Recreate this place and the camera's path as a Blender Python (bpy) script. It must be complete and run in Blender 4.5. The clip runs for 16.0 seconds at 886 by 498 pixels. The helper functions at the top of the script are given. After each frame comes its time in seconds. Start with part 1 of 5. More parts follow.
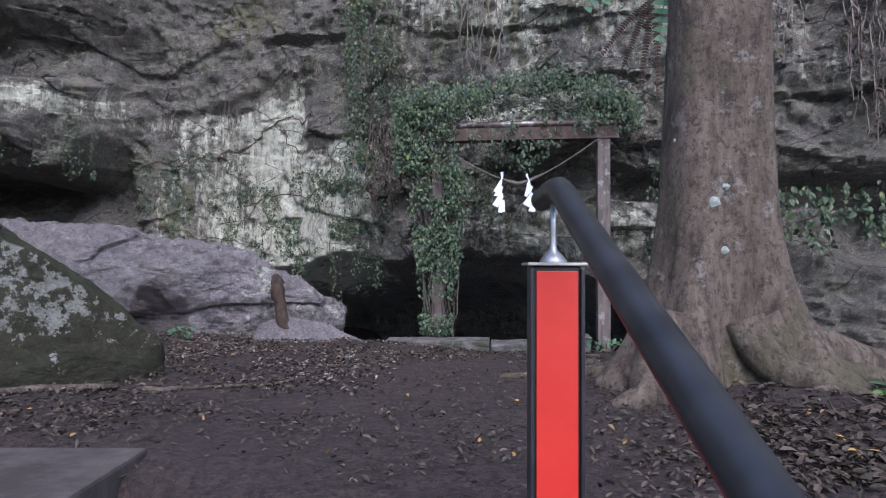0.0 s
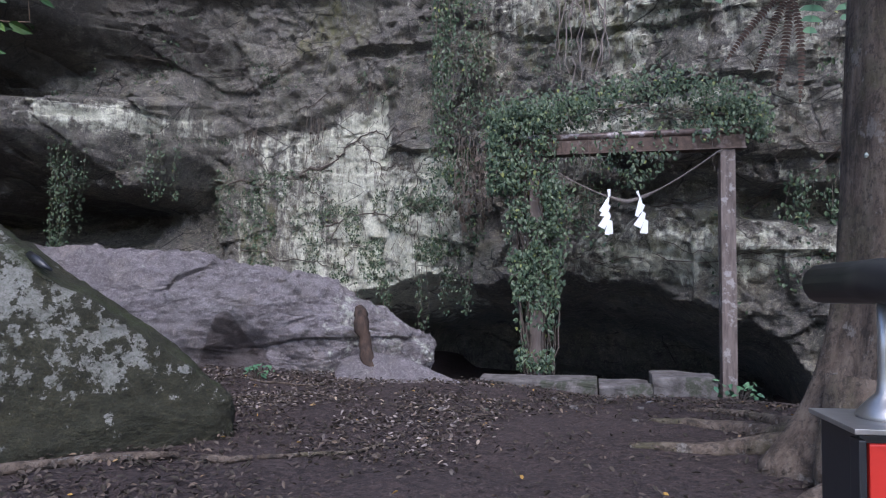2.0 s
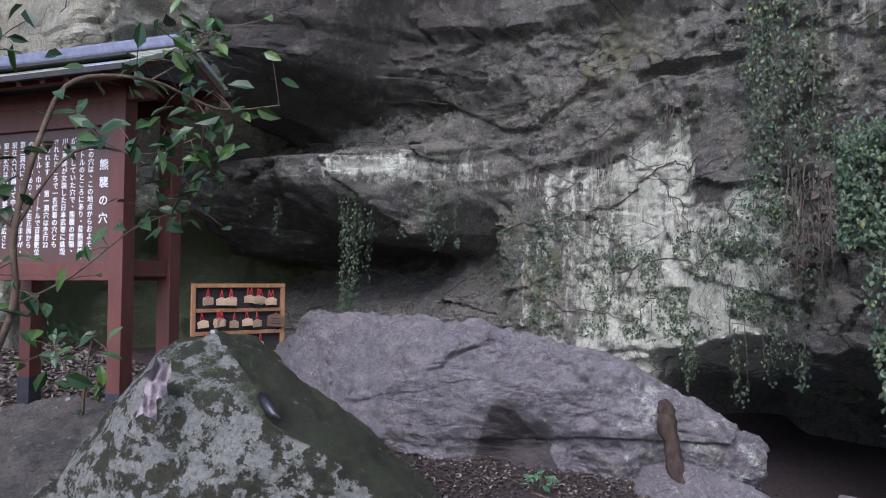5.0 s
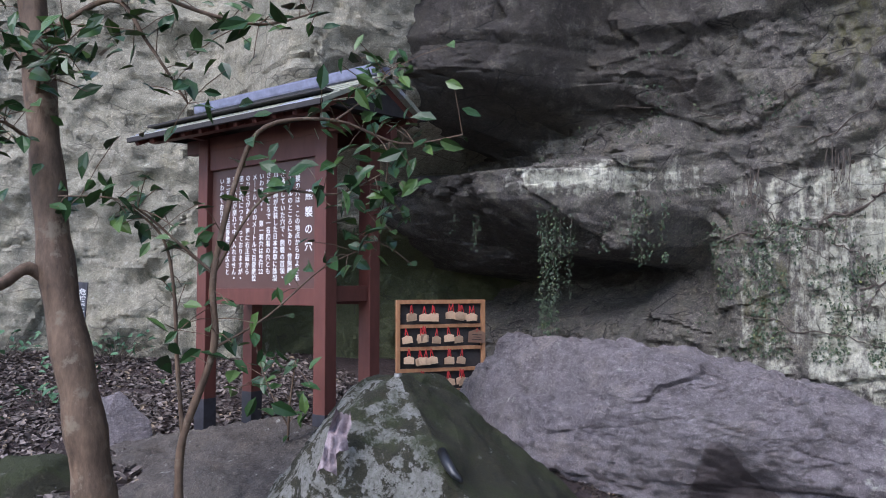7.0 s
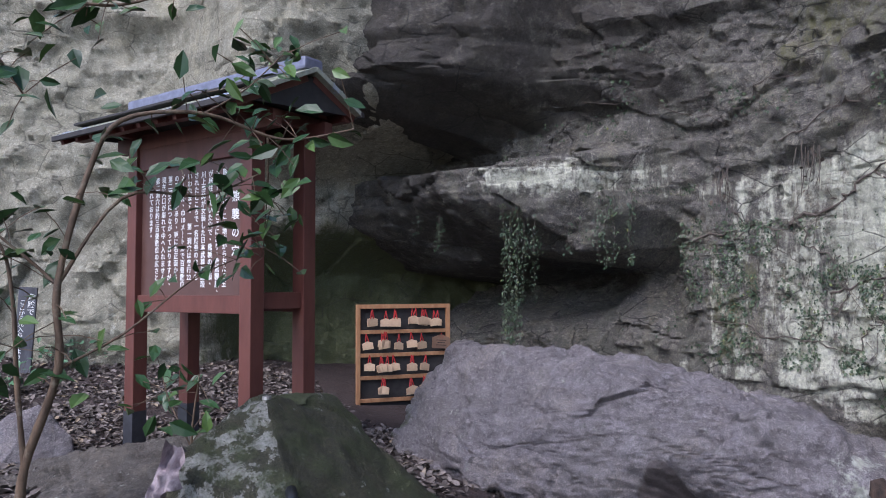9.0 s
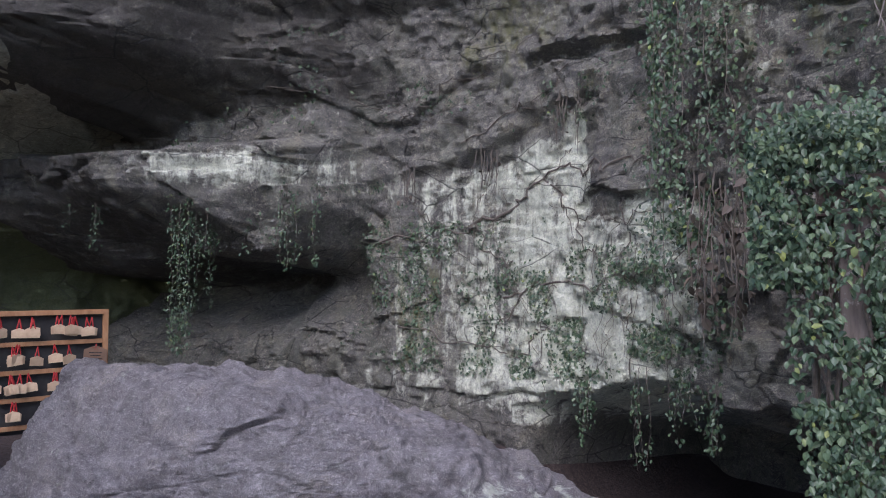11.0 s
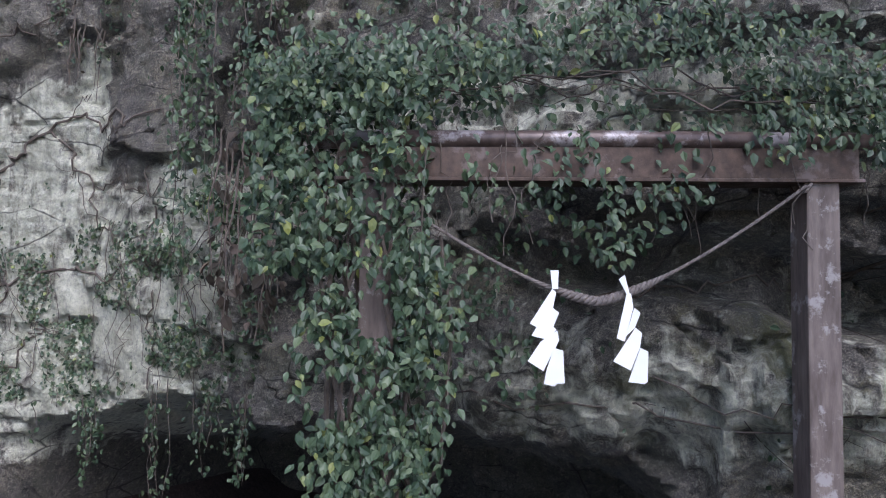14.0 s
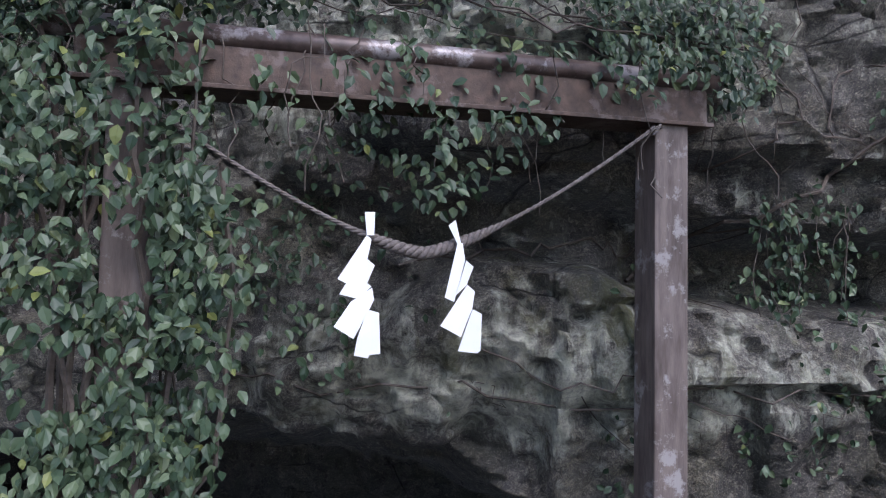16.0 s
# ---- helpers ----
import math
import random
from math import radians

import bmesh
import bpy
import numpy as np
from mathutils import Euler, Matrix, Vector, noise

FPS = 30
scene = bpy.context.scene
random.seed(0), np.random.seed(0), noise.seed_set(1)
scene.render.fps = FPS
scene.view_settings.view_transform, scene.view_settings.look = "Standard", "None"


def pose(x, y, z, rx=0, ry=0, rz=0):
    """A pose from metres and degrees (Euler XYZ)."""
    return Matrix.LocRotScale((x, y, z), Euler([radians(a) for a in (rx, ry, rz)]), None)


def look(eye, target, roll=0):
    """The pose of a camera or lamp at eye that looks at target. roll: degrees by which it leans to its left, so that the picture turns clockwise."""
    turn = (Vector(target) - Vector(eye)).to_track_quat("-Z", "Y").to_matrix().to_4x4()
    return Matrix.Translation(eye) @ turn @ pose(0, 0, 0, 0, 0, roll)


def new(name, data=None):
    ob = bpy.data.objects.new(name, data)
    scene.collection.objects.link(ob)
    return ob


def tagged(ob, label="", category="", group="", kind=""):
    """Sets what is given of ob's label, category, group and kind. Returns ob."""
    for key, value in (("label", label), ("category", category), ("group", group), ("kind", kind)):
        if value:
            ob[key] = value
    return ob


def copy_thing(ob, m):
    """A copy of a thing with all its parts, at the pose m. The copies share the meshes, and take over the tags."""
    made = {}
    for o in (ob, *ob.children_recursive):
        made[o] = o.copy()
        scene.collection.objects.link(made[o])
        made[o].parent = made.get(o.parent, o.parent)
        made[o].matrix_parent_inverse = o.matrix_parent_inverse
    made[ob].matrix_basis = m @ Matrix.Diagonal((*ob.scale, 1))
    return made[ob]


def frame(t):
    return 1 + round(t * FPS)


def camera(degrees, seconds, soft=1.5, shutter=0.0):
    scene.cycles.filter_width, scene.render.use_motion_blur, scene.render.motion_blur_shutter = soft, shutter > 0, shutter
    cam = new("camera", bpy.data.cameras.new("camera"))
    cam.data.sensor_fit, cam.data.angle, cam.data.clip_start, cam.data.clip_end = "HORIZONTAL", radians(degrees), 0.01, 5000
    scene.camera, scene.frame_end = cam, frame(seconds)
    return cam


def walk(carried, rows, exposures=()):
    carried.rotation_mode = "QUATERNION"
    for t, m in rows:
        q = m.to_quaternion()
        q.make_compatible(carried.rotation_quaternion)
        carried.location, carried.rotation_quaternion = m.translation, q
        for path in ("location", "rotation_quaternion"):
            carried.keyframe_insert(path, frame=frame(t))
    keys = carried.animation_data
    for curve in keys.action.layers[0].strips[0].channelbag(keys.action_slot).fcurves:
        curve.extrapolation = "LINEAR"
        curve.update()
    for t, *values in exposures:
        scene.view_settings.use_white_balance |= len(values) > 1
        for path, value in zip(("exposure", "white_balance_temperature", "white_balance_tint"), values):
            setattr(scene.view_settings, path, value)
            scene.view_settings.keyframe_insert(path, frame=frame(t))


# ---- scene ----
cam = camera(63.4, 16.0, soft=1.0)
METRES, EYE, TILT, LEAN, TURN = 5.6, 1.4, 0.0, 0.0, 15.3
ROWS = [
    (0.0, 0.0, 0.0, 0.0, -0.0, 1.33, -0.21),
    (0.5, -0.0129, 0.0292, 0.0139, 0.93, 1.67, -0.28),
    (1.0, -0.0309, 0.0581, 0.0311, 1.13, 1.88, -0.26),
    (1.5, -0.0294, 0.0825, 0.0368, 1.61, 2.06, -0.13),
    (2.0, -0.0298, 0.12, 0.0294, 6.39, 2.1, -0.2),
    (2.5, -0.0471, 0.1502, 0.0349, 9.09, 2.21, -0.24),
    (3.0, -0.0585, 0.1772, 0.0532, 10.74, 2.39, -0.16),
    (3.5, -0.0562, 0.2118, 0.0656, 13.65, 2.42, -0.08),
    (4.0, -0.0575, 0.2433, 0.082, 20.31, 2.57, -0.05),
    (4.5, -0.074, 0.2701, 0.1027, 25.29, 2.65, -0.12),
    (5.0, -0.0819, 0.2918, 0.119, 29.2, 2.8, -0.06),
    (7.5, -0.0954, 0.348, 0.149, 46.74, 3.1, 0.1),
    (8.0, -0.0907, 0.3675, 0.1508, 46.54, 3.12, 0.21),
    (10.5, -0.0696, 0.5602, 0.1619, 34.48, 2.9, 0.15),
    (11.0, -0.0666, 0.6003, 0.1645, 24.96, 2.86, 0.1),
    (11.5, -0.0535, 0.6446, 0.1644, 18.55, 2.83, 0.22),
    (12.0, -0.0536, 0.6812, 0.1639, 13.33, 2.89, -0.19),
    (12.5, -0.0461, 0.7157, 0.1613, 6.43, 2.95, -0.3),
    (13.0, -0.0273, 0.7486, 0.1625, 3.15, 2.85, -0.33),
    (13.5, -0.0212, 0.7828, 0.1589, 0.84, 2.91, -0.63),
    (14.0, -0.01, 0.8141, 0.1531, -5.43, 3.08, -0.79),
    (14.5, 0.003, 0.8439, 0.1477, -11.1, 2.98, -0.73),
    (15.0, 0.0049, 0.873, 0.1412, -13.41, 3.03, -0.95),
    (15.5, 0.0052, 0.8976, 0.1368, -17.35, 3.08, -1.08),
    (16.0, 0.0169, 0.9112, 0.1278, -19.84, 3.09, -1.07),
]
walk(cam, [(t, pose(0, 0, EYE, TILT, LEAN, TURN) @ pose(METRES * x, METRES * y, METRES * z, 90 + pitch, roll, yaw)) for t, x, y, z, yaw, pitch, roll in ROWS], exposures=[(0.0, 1.29, 5850, 19), (16.0, 1.32, 5850, 19)])

# ---------------------------------------------------------------- light
world = bpy.data.worlds.new("overcast_sky")
scene.world = world
world.use_nodes = True
wn = world.node_tree
sky = wn.nodes.new("ShaderNodeTexSky")
sky.sky_type, sky.sun_disc = "NISHITA", False
sky.sun_elevation, sky.sun_rotation = radians(46), radians(157)
wn.links.new(sky.outputs[0], wn.nodes["Background"].inputs[0])
wn.nodes["Background"].inputs[1].default_value = 0.12
sun = new("sun", bpy.data.lights.new("sun", "SUN"))
sun.data.energy, sun.data.angle, sun.data.color = 1.5, radians(45), (1.0, 0.96, 0.92)
sun.matrix_world = look((3.2, -6.0, 16.0), (-3, 8, 0))

# ---------------------------------------------------------------- noise
PERM = np.random.RandomState(7).permutation(4096)


def lattice(i, j, k):
    return PERM[(PERM[(PERM[i & 4095] + j) & 4095] + k) & 4095] / 4095.0


def vnoise(x, y, z):
    """Smooth value noise in 0..1 on arrays."""
    x, y, z = np.broadcast_arrays(np.asarray(x, float), np.asarray(y, float), np.asarray(z, float))
    i, j, k = np.floor(x).astype(int), np.floor(y).astype(int), np.floor(z).astype(int)
    fx, fy, fz = x - i, y - j, z - k
    fx, fy, fz = (f * f * (3 - 2 * f) for f in (fx, fy, fz))
    out = 0
    for a in (0, 1):
        for b in (0, 1):
            for c in (0, 1):
                w = (fx if a else 1 - fx) * (fy if b else 1 - fy) * (fz if c else 1 - fz)
                out = out + w * lattice(i + a, j + b, k + c)
    return out


def fbm(x, y, z, octaves=4, ridged=False):
    total, amp, norm = 0, 1.0, 0
    for o in range(octaves):
        n = vnoise(x * 2 ** o + 17 * o, y * 2 ** o + 5 * o, z * 2 ** o + 31 * o)
        if ridged:
            n = 1 - np.abs(2 * n - 1)
        total, norm, amp = total + amp * n, norm + amp, amp * 0.5
    return total / norm


def ss(a, b, x):
    t = np.clip((np.asarray(x, float) - a) / (b - a), 0, 1)
    return t * t * (3 - 2 * t)


def blob(x, z, cx, cz, rx, rz):
    return np.exp(-((x - cx) / rx) ** 2 - ((z - cz) / rz) ** 2)


def cells(x, z, seed):
    """Broken blocks: for each place its block's own level, tilt and nearness to the block's edge."""
    i, j = np.floor(x).astype(int), np.floor(z).astype(int)
    best, second = np.full(x.shape, 9.0), np.full(x.shape, 9.0)
    level, tilt = np.zeros(x.shape), np.zeros(x.shape)
    for a in (-1, 0, 1):
        for b in (-1, 0, 1):
            ci, cj = i + a, j + b
            dx, dz = x - ci - lattice(ci, cj, 0 * ci + seed), z - cj - lattice(ci, cj, 0 * ci + seed + 1)
            d = np.sqrt(dx * dx + dz * dz)
            lv = lattice(ci, cj, 0 * ci + seed + 2) - 0.5
            tl = dx * (lattice(ci, cj, 0 * ci + seed + 3) - 0.5) + dz * (lattice(ci, cj, 0 * ci + seed + 4) - 0.7)
            near = d < best
            second = np.where(near, best, np.minimum(second, d))
            level, tilt, best = np.where(near, lv, level), np.where(near, tl, tilt), np.where(near, d, best)
    return level, tilt, second - best


# ---------------------------------------------------------------- materials
def mat(name, rough=0.8):
    m = bpy.data.materials.new(name)
    m.use_nodes = True
    m.node_tree.nodes["Principled BSDF"].inputs["Roughness"].default_value = rough
    return m


class Nodes:
    """Short names for wiring a material."""

    def __init__(self, m):
        self.t, self.n, self.l = m.node_tree, m.node_tree.nodes, m.node_tree.links
        self.bsdf = self.n["Principled BSDF"]
        self.coord = self.n.new("ShaderNodeTexCoord").outputs["Object"]

    def put(self, socket, value):
        if isinstance(value, bpy.types.NodeSocket):
            self.l.new(value, socket)
        else:
            socket.default_value = value

    def mapped(self, scale, vec=None):
        m = self.n.new("ShaderNodeMapping")
        m.inputs["Scale"].default_value = scale if not isinstance(scale, (int, float)) else (scale,) * 3
        self.l.new(vec or self.coord, m.inputs["Vector"])
        return m.outputs[0]

    def noise(self, scale, detail=4, rough=0.55, stretch=(1, 1, 1), dist=0.0):
        n = self.n.new("ShaderNodeTexNoise")
        n.inputs["Scale"].default_value, n.inputs["Detail"].default_value = scale, detail
        n.inputs["Roughness"].default_value, n.inputs["Distortion"].default_value = rough, dist
        self.l.new(self.mapped(stretch), n.inputs["Vector"])
        return n.outputs["Fac"]

    def voronoi(self, scale, feature="F1", stretch=(1, 1, 1), randomness=1.0):
        n = self.n.new("ShaderNodeTexVoronoi")
        n.feature = feature
        n.inputs["Scale"].default_value = scale
        n.inputs["Randomness"].default_value = randomness
        self.l.new(self.mapped(stretch), n.inputs["Vector"])
        return n.outputs["Distance"]

    def ramp(self, fac, *stops):
        r = self.n.new("ShaderNodeValToRGB")
        e = r.color_ramp.elements
        while len(e) < len(stops):
            e.new(0.5)
        for el, (p, c) in zip(e, stops):
            el.position = p
            el.color = (c, c, c, 1) if isinstance(c, (int, float)) else (*c, 1)
        self.put(r.inputs[0], fac)
        return r.outputs[0]

    def mix(self, fac, a, b, mode="MIX"):
        m = self.n.new("ShaderNodeMix")
        m.data_type, m.blend_type = "RGBA", mode
        self.put(m.inputs[0], fac)
        for s, v in ((m.inputs[6], a), (m.inputs[7], b)):
            self.put(s, (*v, 1) if isinstance(v, tuple) and len(v) == 3 else v)
        return m.outputs[2]

    def math(self, op, a, b=0.0, clamp=False):
        m = self.n.new("ShaderNodeMath")
        m.operation, m.use_clamp = op, clamp
        self.put(m.inputs[0], a)
        self.put(m.inputs[1], b)
        return m.outputs[0]

    def attr(self, name):
        a = self.n.new("ShaderNodeAttribute")
        a.attribute_name = name
        return a.outputs["Fac"]

    def island(self):
        return self.n.new("ShaderNodeNewGeometry").outputs["Random Per Island"]

    def obrandom(self):
        return self.n.new("ShaderNodeObjectInfo").outputs["Random"]

    def bump(self, height, strength=0.5, dist=0.02, after=None):
        b = self.n.new("ShaderNodeBump")
        b.inputs["Strength"].default_value, b.inputs["Distance"].default_value = strength, dist
        self.l.new(height, b.inputs["Height"])
        if after:
            self.l.new(after, b.inputs["Normal"])
        return b.outputs[0]

    def out(self, color=None, normal=None, rough=None):
        if color is not None:
            self.put(self.bsdf.inputs["Base Color"], (*color, 1) if isinstance(color, tuple) else color)
        if normal is not None:
            self.l.new(normal, self.bsdf.inputs["Normal"])
        if rough is not None:
            self.put(self.bsdf.inputs["Roughness"], rough)


def rock_material(name, dark, mid, light, lichen=(0.68, 0.68, 0.6), moss=(0.06, 0.075, 0.025), scale=1.0, crisp=0.12, cracks=1.0, streaky=0.5, blotch=5.5, pitted=1.0):
    """Weathered rock; the mesh attributes 'lichen' and 'moss' say where growth sits."""
    m = mat(name, 0.88)
    n = Nodes(m)
    big = n.noise(0.9 * scale, 6, 0.6, (1, 1, 1.6), 0.6)
    fine = n.noise(7 * scale, 10, 0.72)
    grain = n.noise(48 * scale, 6, 0.75)
    col = n.ramp(big, (0.32, dark), (0.5, mid), (0.68, light))
    col = n.mix(n.ramp(fine, (0.44, 0.0), (0.58, 0.9)), col, dark)
    col = n.mix(n.ramp(n.noise(2.4 * scale, 8, 0.68), (0.52, 0.0), (0.66, 0.65)), col, (light[0] * 1.15, light[1] * 1.08, light[2] * 0.9))
    speck = n.noise(130 * scale, 4, 0.75)
    col = n.mix(n.ramp(grain, (0.43, 0.85), (0.54, 0.0)), col, n.mix(0.75, col, dark))
    col = n.mix(n.ramp(speck, (0.42, 0.75), (0.52, 0.0)), col, dark)
    col = n.mix(n.ramp(speck, (0.54, 0.0), (0.64, 0.55)), col, (light[0] * 1.5, light[1] * 1.5, light[2] * 1.4))
    # weathering pits and pale chips
    pits = n.noise(17 * scale, 9, 0.78, (1, 1, 1.3), 0.3)
    chip = n.noise(24 * scale, 7, 0.8, (1, 1, 1.6))
    col = n.mix(n.ramp(chip, (0.54, 0.0), (0.62, 0.6 * pitted)), col, (light[0] * 1.45, light[1] * 1.42, light[2] * 1.34))
    col = n.mix(n.ramp(pits, (0.37, 0.92 * pitted), (0.45, 0.0)), col, (dark[0] * 0.45, dark[1] * 0.45, dark[2] * 0.45))
    # growth, broken up by noise and by run-off streaks
    streak = n.noise(7, 7, 0.7, (1, 1, 0.13), 0.25)
    patch = n.noise(blotch * scale, 10, 0.74)
    mixn = n.math("ADD", n.math("MULTIPLY", streak, streaky), n.math("MULTIPLY", patch, 1 - streaky))
    lf = n.math("ADD", n.attr("lichen"), n.math("MULTIPLY", n.math("SUBTRACT", mixn, 0.5), 3.6))
    col = n.mix(n.ramp(lf, (0.5 - crisp, 0.0), (0.5 + crisp, 1.0)), col, n.ramp(n.noise(30 * scale, 5, 0.7), (0.3, (lichen[0] * 0.62, lichen[1] * 0.64, lichen[2] * 0.56)), (0.6, lichen)))
    col = n.mix(n.ramp(grain, (0.4, 0.45), (0.5, 0.0)), col, mid)
    runoff = n.noise(5.5, 8, 0.72, (1, 1, 0.1), 0.3)
    col = n.mix(n.math("MULTIPLY", n.ramp(runoff, (0.48, 0.0), (0.58, 0.5)), streaky), col, n.ramp(fine, (0.35, (0.09, 0.095, 0.06)), (0.65, (0.27, 0.27, 0.19))))
    mf = n.math("ADD", n.attr("moss"), n.math("MULTIPLY", n.math("SUBTRACT", n.noise(4.5 * scale, 9, 0.72, (1, 1, 0.35)), 0.5), 2.4))
    col = n.mix(n.ramp(mf, (0.45, 0.0), (0.8, 0.85)), col, n.ramp(grain, (0.35, moss), (0.68, (moss[0] * 2.2, moss[1] * 2.1, moss[2] * 2.1))))
    # Near-black brown mixed in by mask: the cliff's painted shade, the fallen rock's wedge
    sf = n.math("ADD", n.attr("painted_dark"), n.math("MULTIPLY", n.math("SUBTRACT", n.noise(5, 7, 0.7), 0.5), 0.9))
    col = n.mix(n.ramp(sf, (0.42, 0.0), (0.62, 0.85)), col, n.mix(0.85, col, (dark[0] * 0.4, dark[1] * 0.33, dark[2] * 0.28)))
    # hairline cracks that hold dirt
    warp = n.n.new("ShaderNodeMix")
    warp.data_type = "VECTOR"
    warp.inputs[0].default_value = 0.12
    n.l.new(n.coord, warp.inputs[4])
    wn_ = n.n.new("ShaderNodeTexNoise")
    wn_.inputs["Scale"].default_value, wn_.inputs["Detail"].default_value = 2.0, 5
    n.l.new(n.coord, wn_.inputs["Vector"])
    n.l.new(wn_.outputs["Color"], warp.inputs[5])
    vor = n.n.new("ShaderNodeTexVoronoi")
    vor.feature = "DISTANCE_TO_EDGE"
    vor.inputs["Scale"].default_value = 1.9 * scale
    n.l.new(n.mapped((1, 1, 2.0), warp.outputs[1]), vor.inputs["Vector"])
    crack = n.ramp(vor.outputs["Distance"], (0.0, 0.0), (0.022, 1.0))
    gate_ = n.math("MULTIPLY", n.ramp(n.noise(1.4, 4), (0.48, 0.0), (0.55, 1.0)), cracks)
    col = n.mix(n.math("MULTIPLY", n.math("SUBTRACT", 1.0, crack), gate_), col, (dark[0] * 0.35, dark[1] * 0.35, dark[2] * 0.35))
    b1 = n.bump(pits, 0.8, 0.05, n.bump(fine, 1.0, 0.09))
    b2 = n.bump(grain, 0.9, 0.02, b1)
    b3 = n.bump(n.noise(150 * scale, 3, 0.7), 0.5, 0.005, n.bump(n.math("MAXIMUM", crack, n.math("SUBTRACT", 1.0, gate_)), 0.4, 0.03, b2))
    n.out(col, b3)
    return m


M_CLIFF = rock_material("cliff_rock", (0.06, 0.054, 0.05), (0.22, 0.2, 0.182), (0.38, 0.355, 0.29), (0.82, 0.81, 0.67), moss=(0.105, 0.105, 0.045), cracks=0.9, crisp=0.17, streaky=0.56, blotch=9.0)
M_SIDE = rock_material("pale_cliff_rock", (0.24, 0.225, 0.17), (0.5, 0.47, 0.37), (0.6, 0.57, 0.46), (0.74, 0.73, 0.64), cracks=0.8, pitted=1.0, crisp=0.1, blotch=8.0)
M_BIGROCK = rock_material("grey_purple_rock", (0.15, 0.13, 0.135), (0.33, 0.295, 0.305), (0.44, 0.4, 0.41), scale=1.3, cracks=0.3, pitted=0.75, streaky=0.2)
M_STONE = rock_material("mossy_boulder", (0.032, 0.032, 0.018), (0.058, 0.057, 0.032), (0.088, 0.085, 0.05), (0.4, 0.395, 0.36), (0.036, 0.046, 0.017), 1.5, 0.05, 0.0, 0.0, 6.5)


def soil_material():
    m = mat("leaf_litter_soil", 0.95)
    n = Nodes(m)
    big, fine = n.noise(1.3, 6, 0.6), n.noise(22, 8, 0.7)
    col = n.ramp(big, (0.3, (0.027, 0.016, 0.015)), (0.7, (0.062, 0.041, 0.037)))
    col = n.mix(n.ramp(fine, (0.45, 0.0), (0.6, 0.8)), col, (0.09, 0.06, 0.052))
    col = n.mix(n.ramp(n.voronoi(38, "F1"), (0.1, 0.7), (0.4, 0.0)), col, (0.016, 0.01, 0.009))
    col = n.mix(n.ramp(n.noise(62, 6, 0.78), (0.54, 0.0), (0.62, 0.75)), col, (0.15, 0.112, 0.1))
    col = n.mix(n.ramp(n.noise(30, 7, 0.78), (0.4, 0.8), (0.46, 0.0)), col, (0.012, 0.007, 0.006))
    n.out(col, n.bump(fine, 1.0, 0.05, n.bump(n.noise(80, 5, 0.75), 0.8, 0.014)))
    return m


M_SOIL = soil_material()


def simple(name, a, b, scale, rough=0.8, stretch=(1, 1, 1), bump=0.3, dist=0.006, spots=None, metal=0.0):
    m = mat(name, rough)
    n = Nodes(m)
    f = n.noise(scale, 7, 0.65, stretch)
    col = n.ramp(f, (0.32, a), (0.68, b))
    if spots:
        col = n.mix(n.ramp(n.noise(scale * 0.35, 6, 0.7), (0.55, 0.0), (0.62, 0.9)), col, spots)
    n.bsdf.inputs["Metallic"].default_value = metal
    n.out(col, n.bump(f, bump, dist, n.bump(n.noise(scale * 9, 3, 0.6, stretch), bump * 0.6, dist * 0.4)))
    return m


def leaf_material(name, stops, rough=0.42):
    m = mat(name, rough)
    n = Nodes(m)
    col = n.ramp(n.island(), *stops)
    col = n.mix(n.math("MULTIPLY", n.noise(60, 3), 0.4), col, (0.02, 0.04, 0.015))
    n.out(col)
    n.bsdf.inputs["Specular IOR Level"].default_value = 0.32
    return m


M_IVY = leaf_material("ivy_leaf", ((0.0, (0.026, 0.046, 0.026)), (0.4, (0.052, 0.082, 0.046)), (0.75, (0.088, 0.125, 0.068)), (0.965, (0.12, 0.155, 0.08)), (1.0, (0.24, 0.26, 0.07))), 0.4)
M_SHRUB = leaf_material("shrub_leaf", ((0.0, (0.02, 0.05, 0.016)), (0.6, (0.045, 0.1, 0.03)), (1.0, (0.1, 0.17, 0.04))), 0.3)
M_FERN = leaf_material("fern_leaf", ((0.0, (0.05, 0.13, 0.07)), (1.0, (0.12, 0.24, 0.12))), 0.5)
M_LITTER = leaf_material("dead_leaf", ((0.0, (0.025, 0.015, 0.012)), (0.5, (0.058, 0.038, 0.032)), (0.88, (0.1, 0.07, 0.06)), (0.985, (0.17, 0.115, 0.085)), (1.0, (0.42, 0.24, 0.06))), 0.75)
M_DRYLEAF = leaf_material("pale_dry_leaf", ((0.0, (0.06, 0.044, 0.04)), (0.5, (0.16, 0.125, 0.115)), (0.9, (0.28, 0.23, 0.21)), (1.0, (0.36, 0.27, 0.18))), 0.75)
M_STEM = simple("vine_stem", (0.05, 0.038, 0.03), (0.13, 0.105, 0.085), 30, 0.85)
M_DRYROOT = simple("dry_root", (0.1, 0.08, 0.07), (0.24, 0.2, 0.18), 25, 0.85)
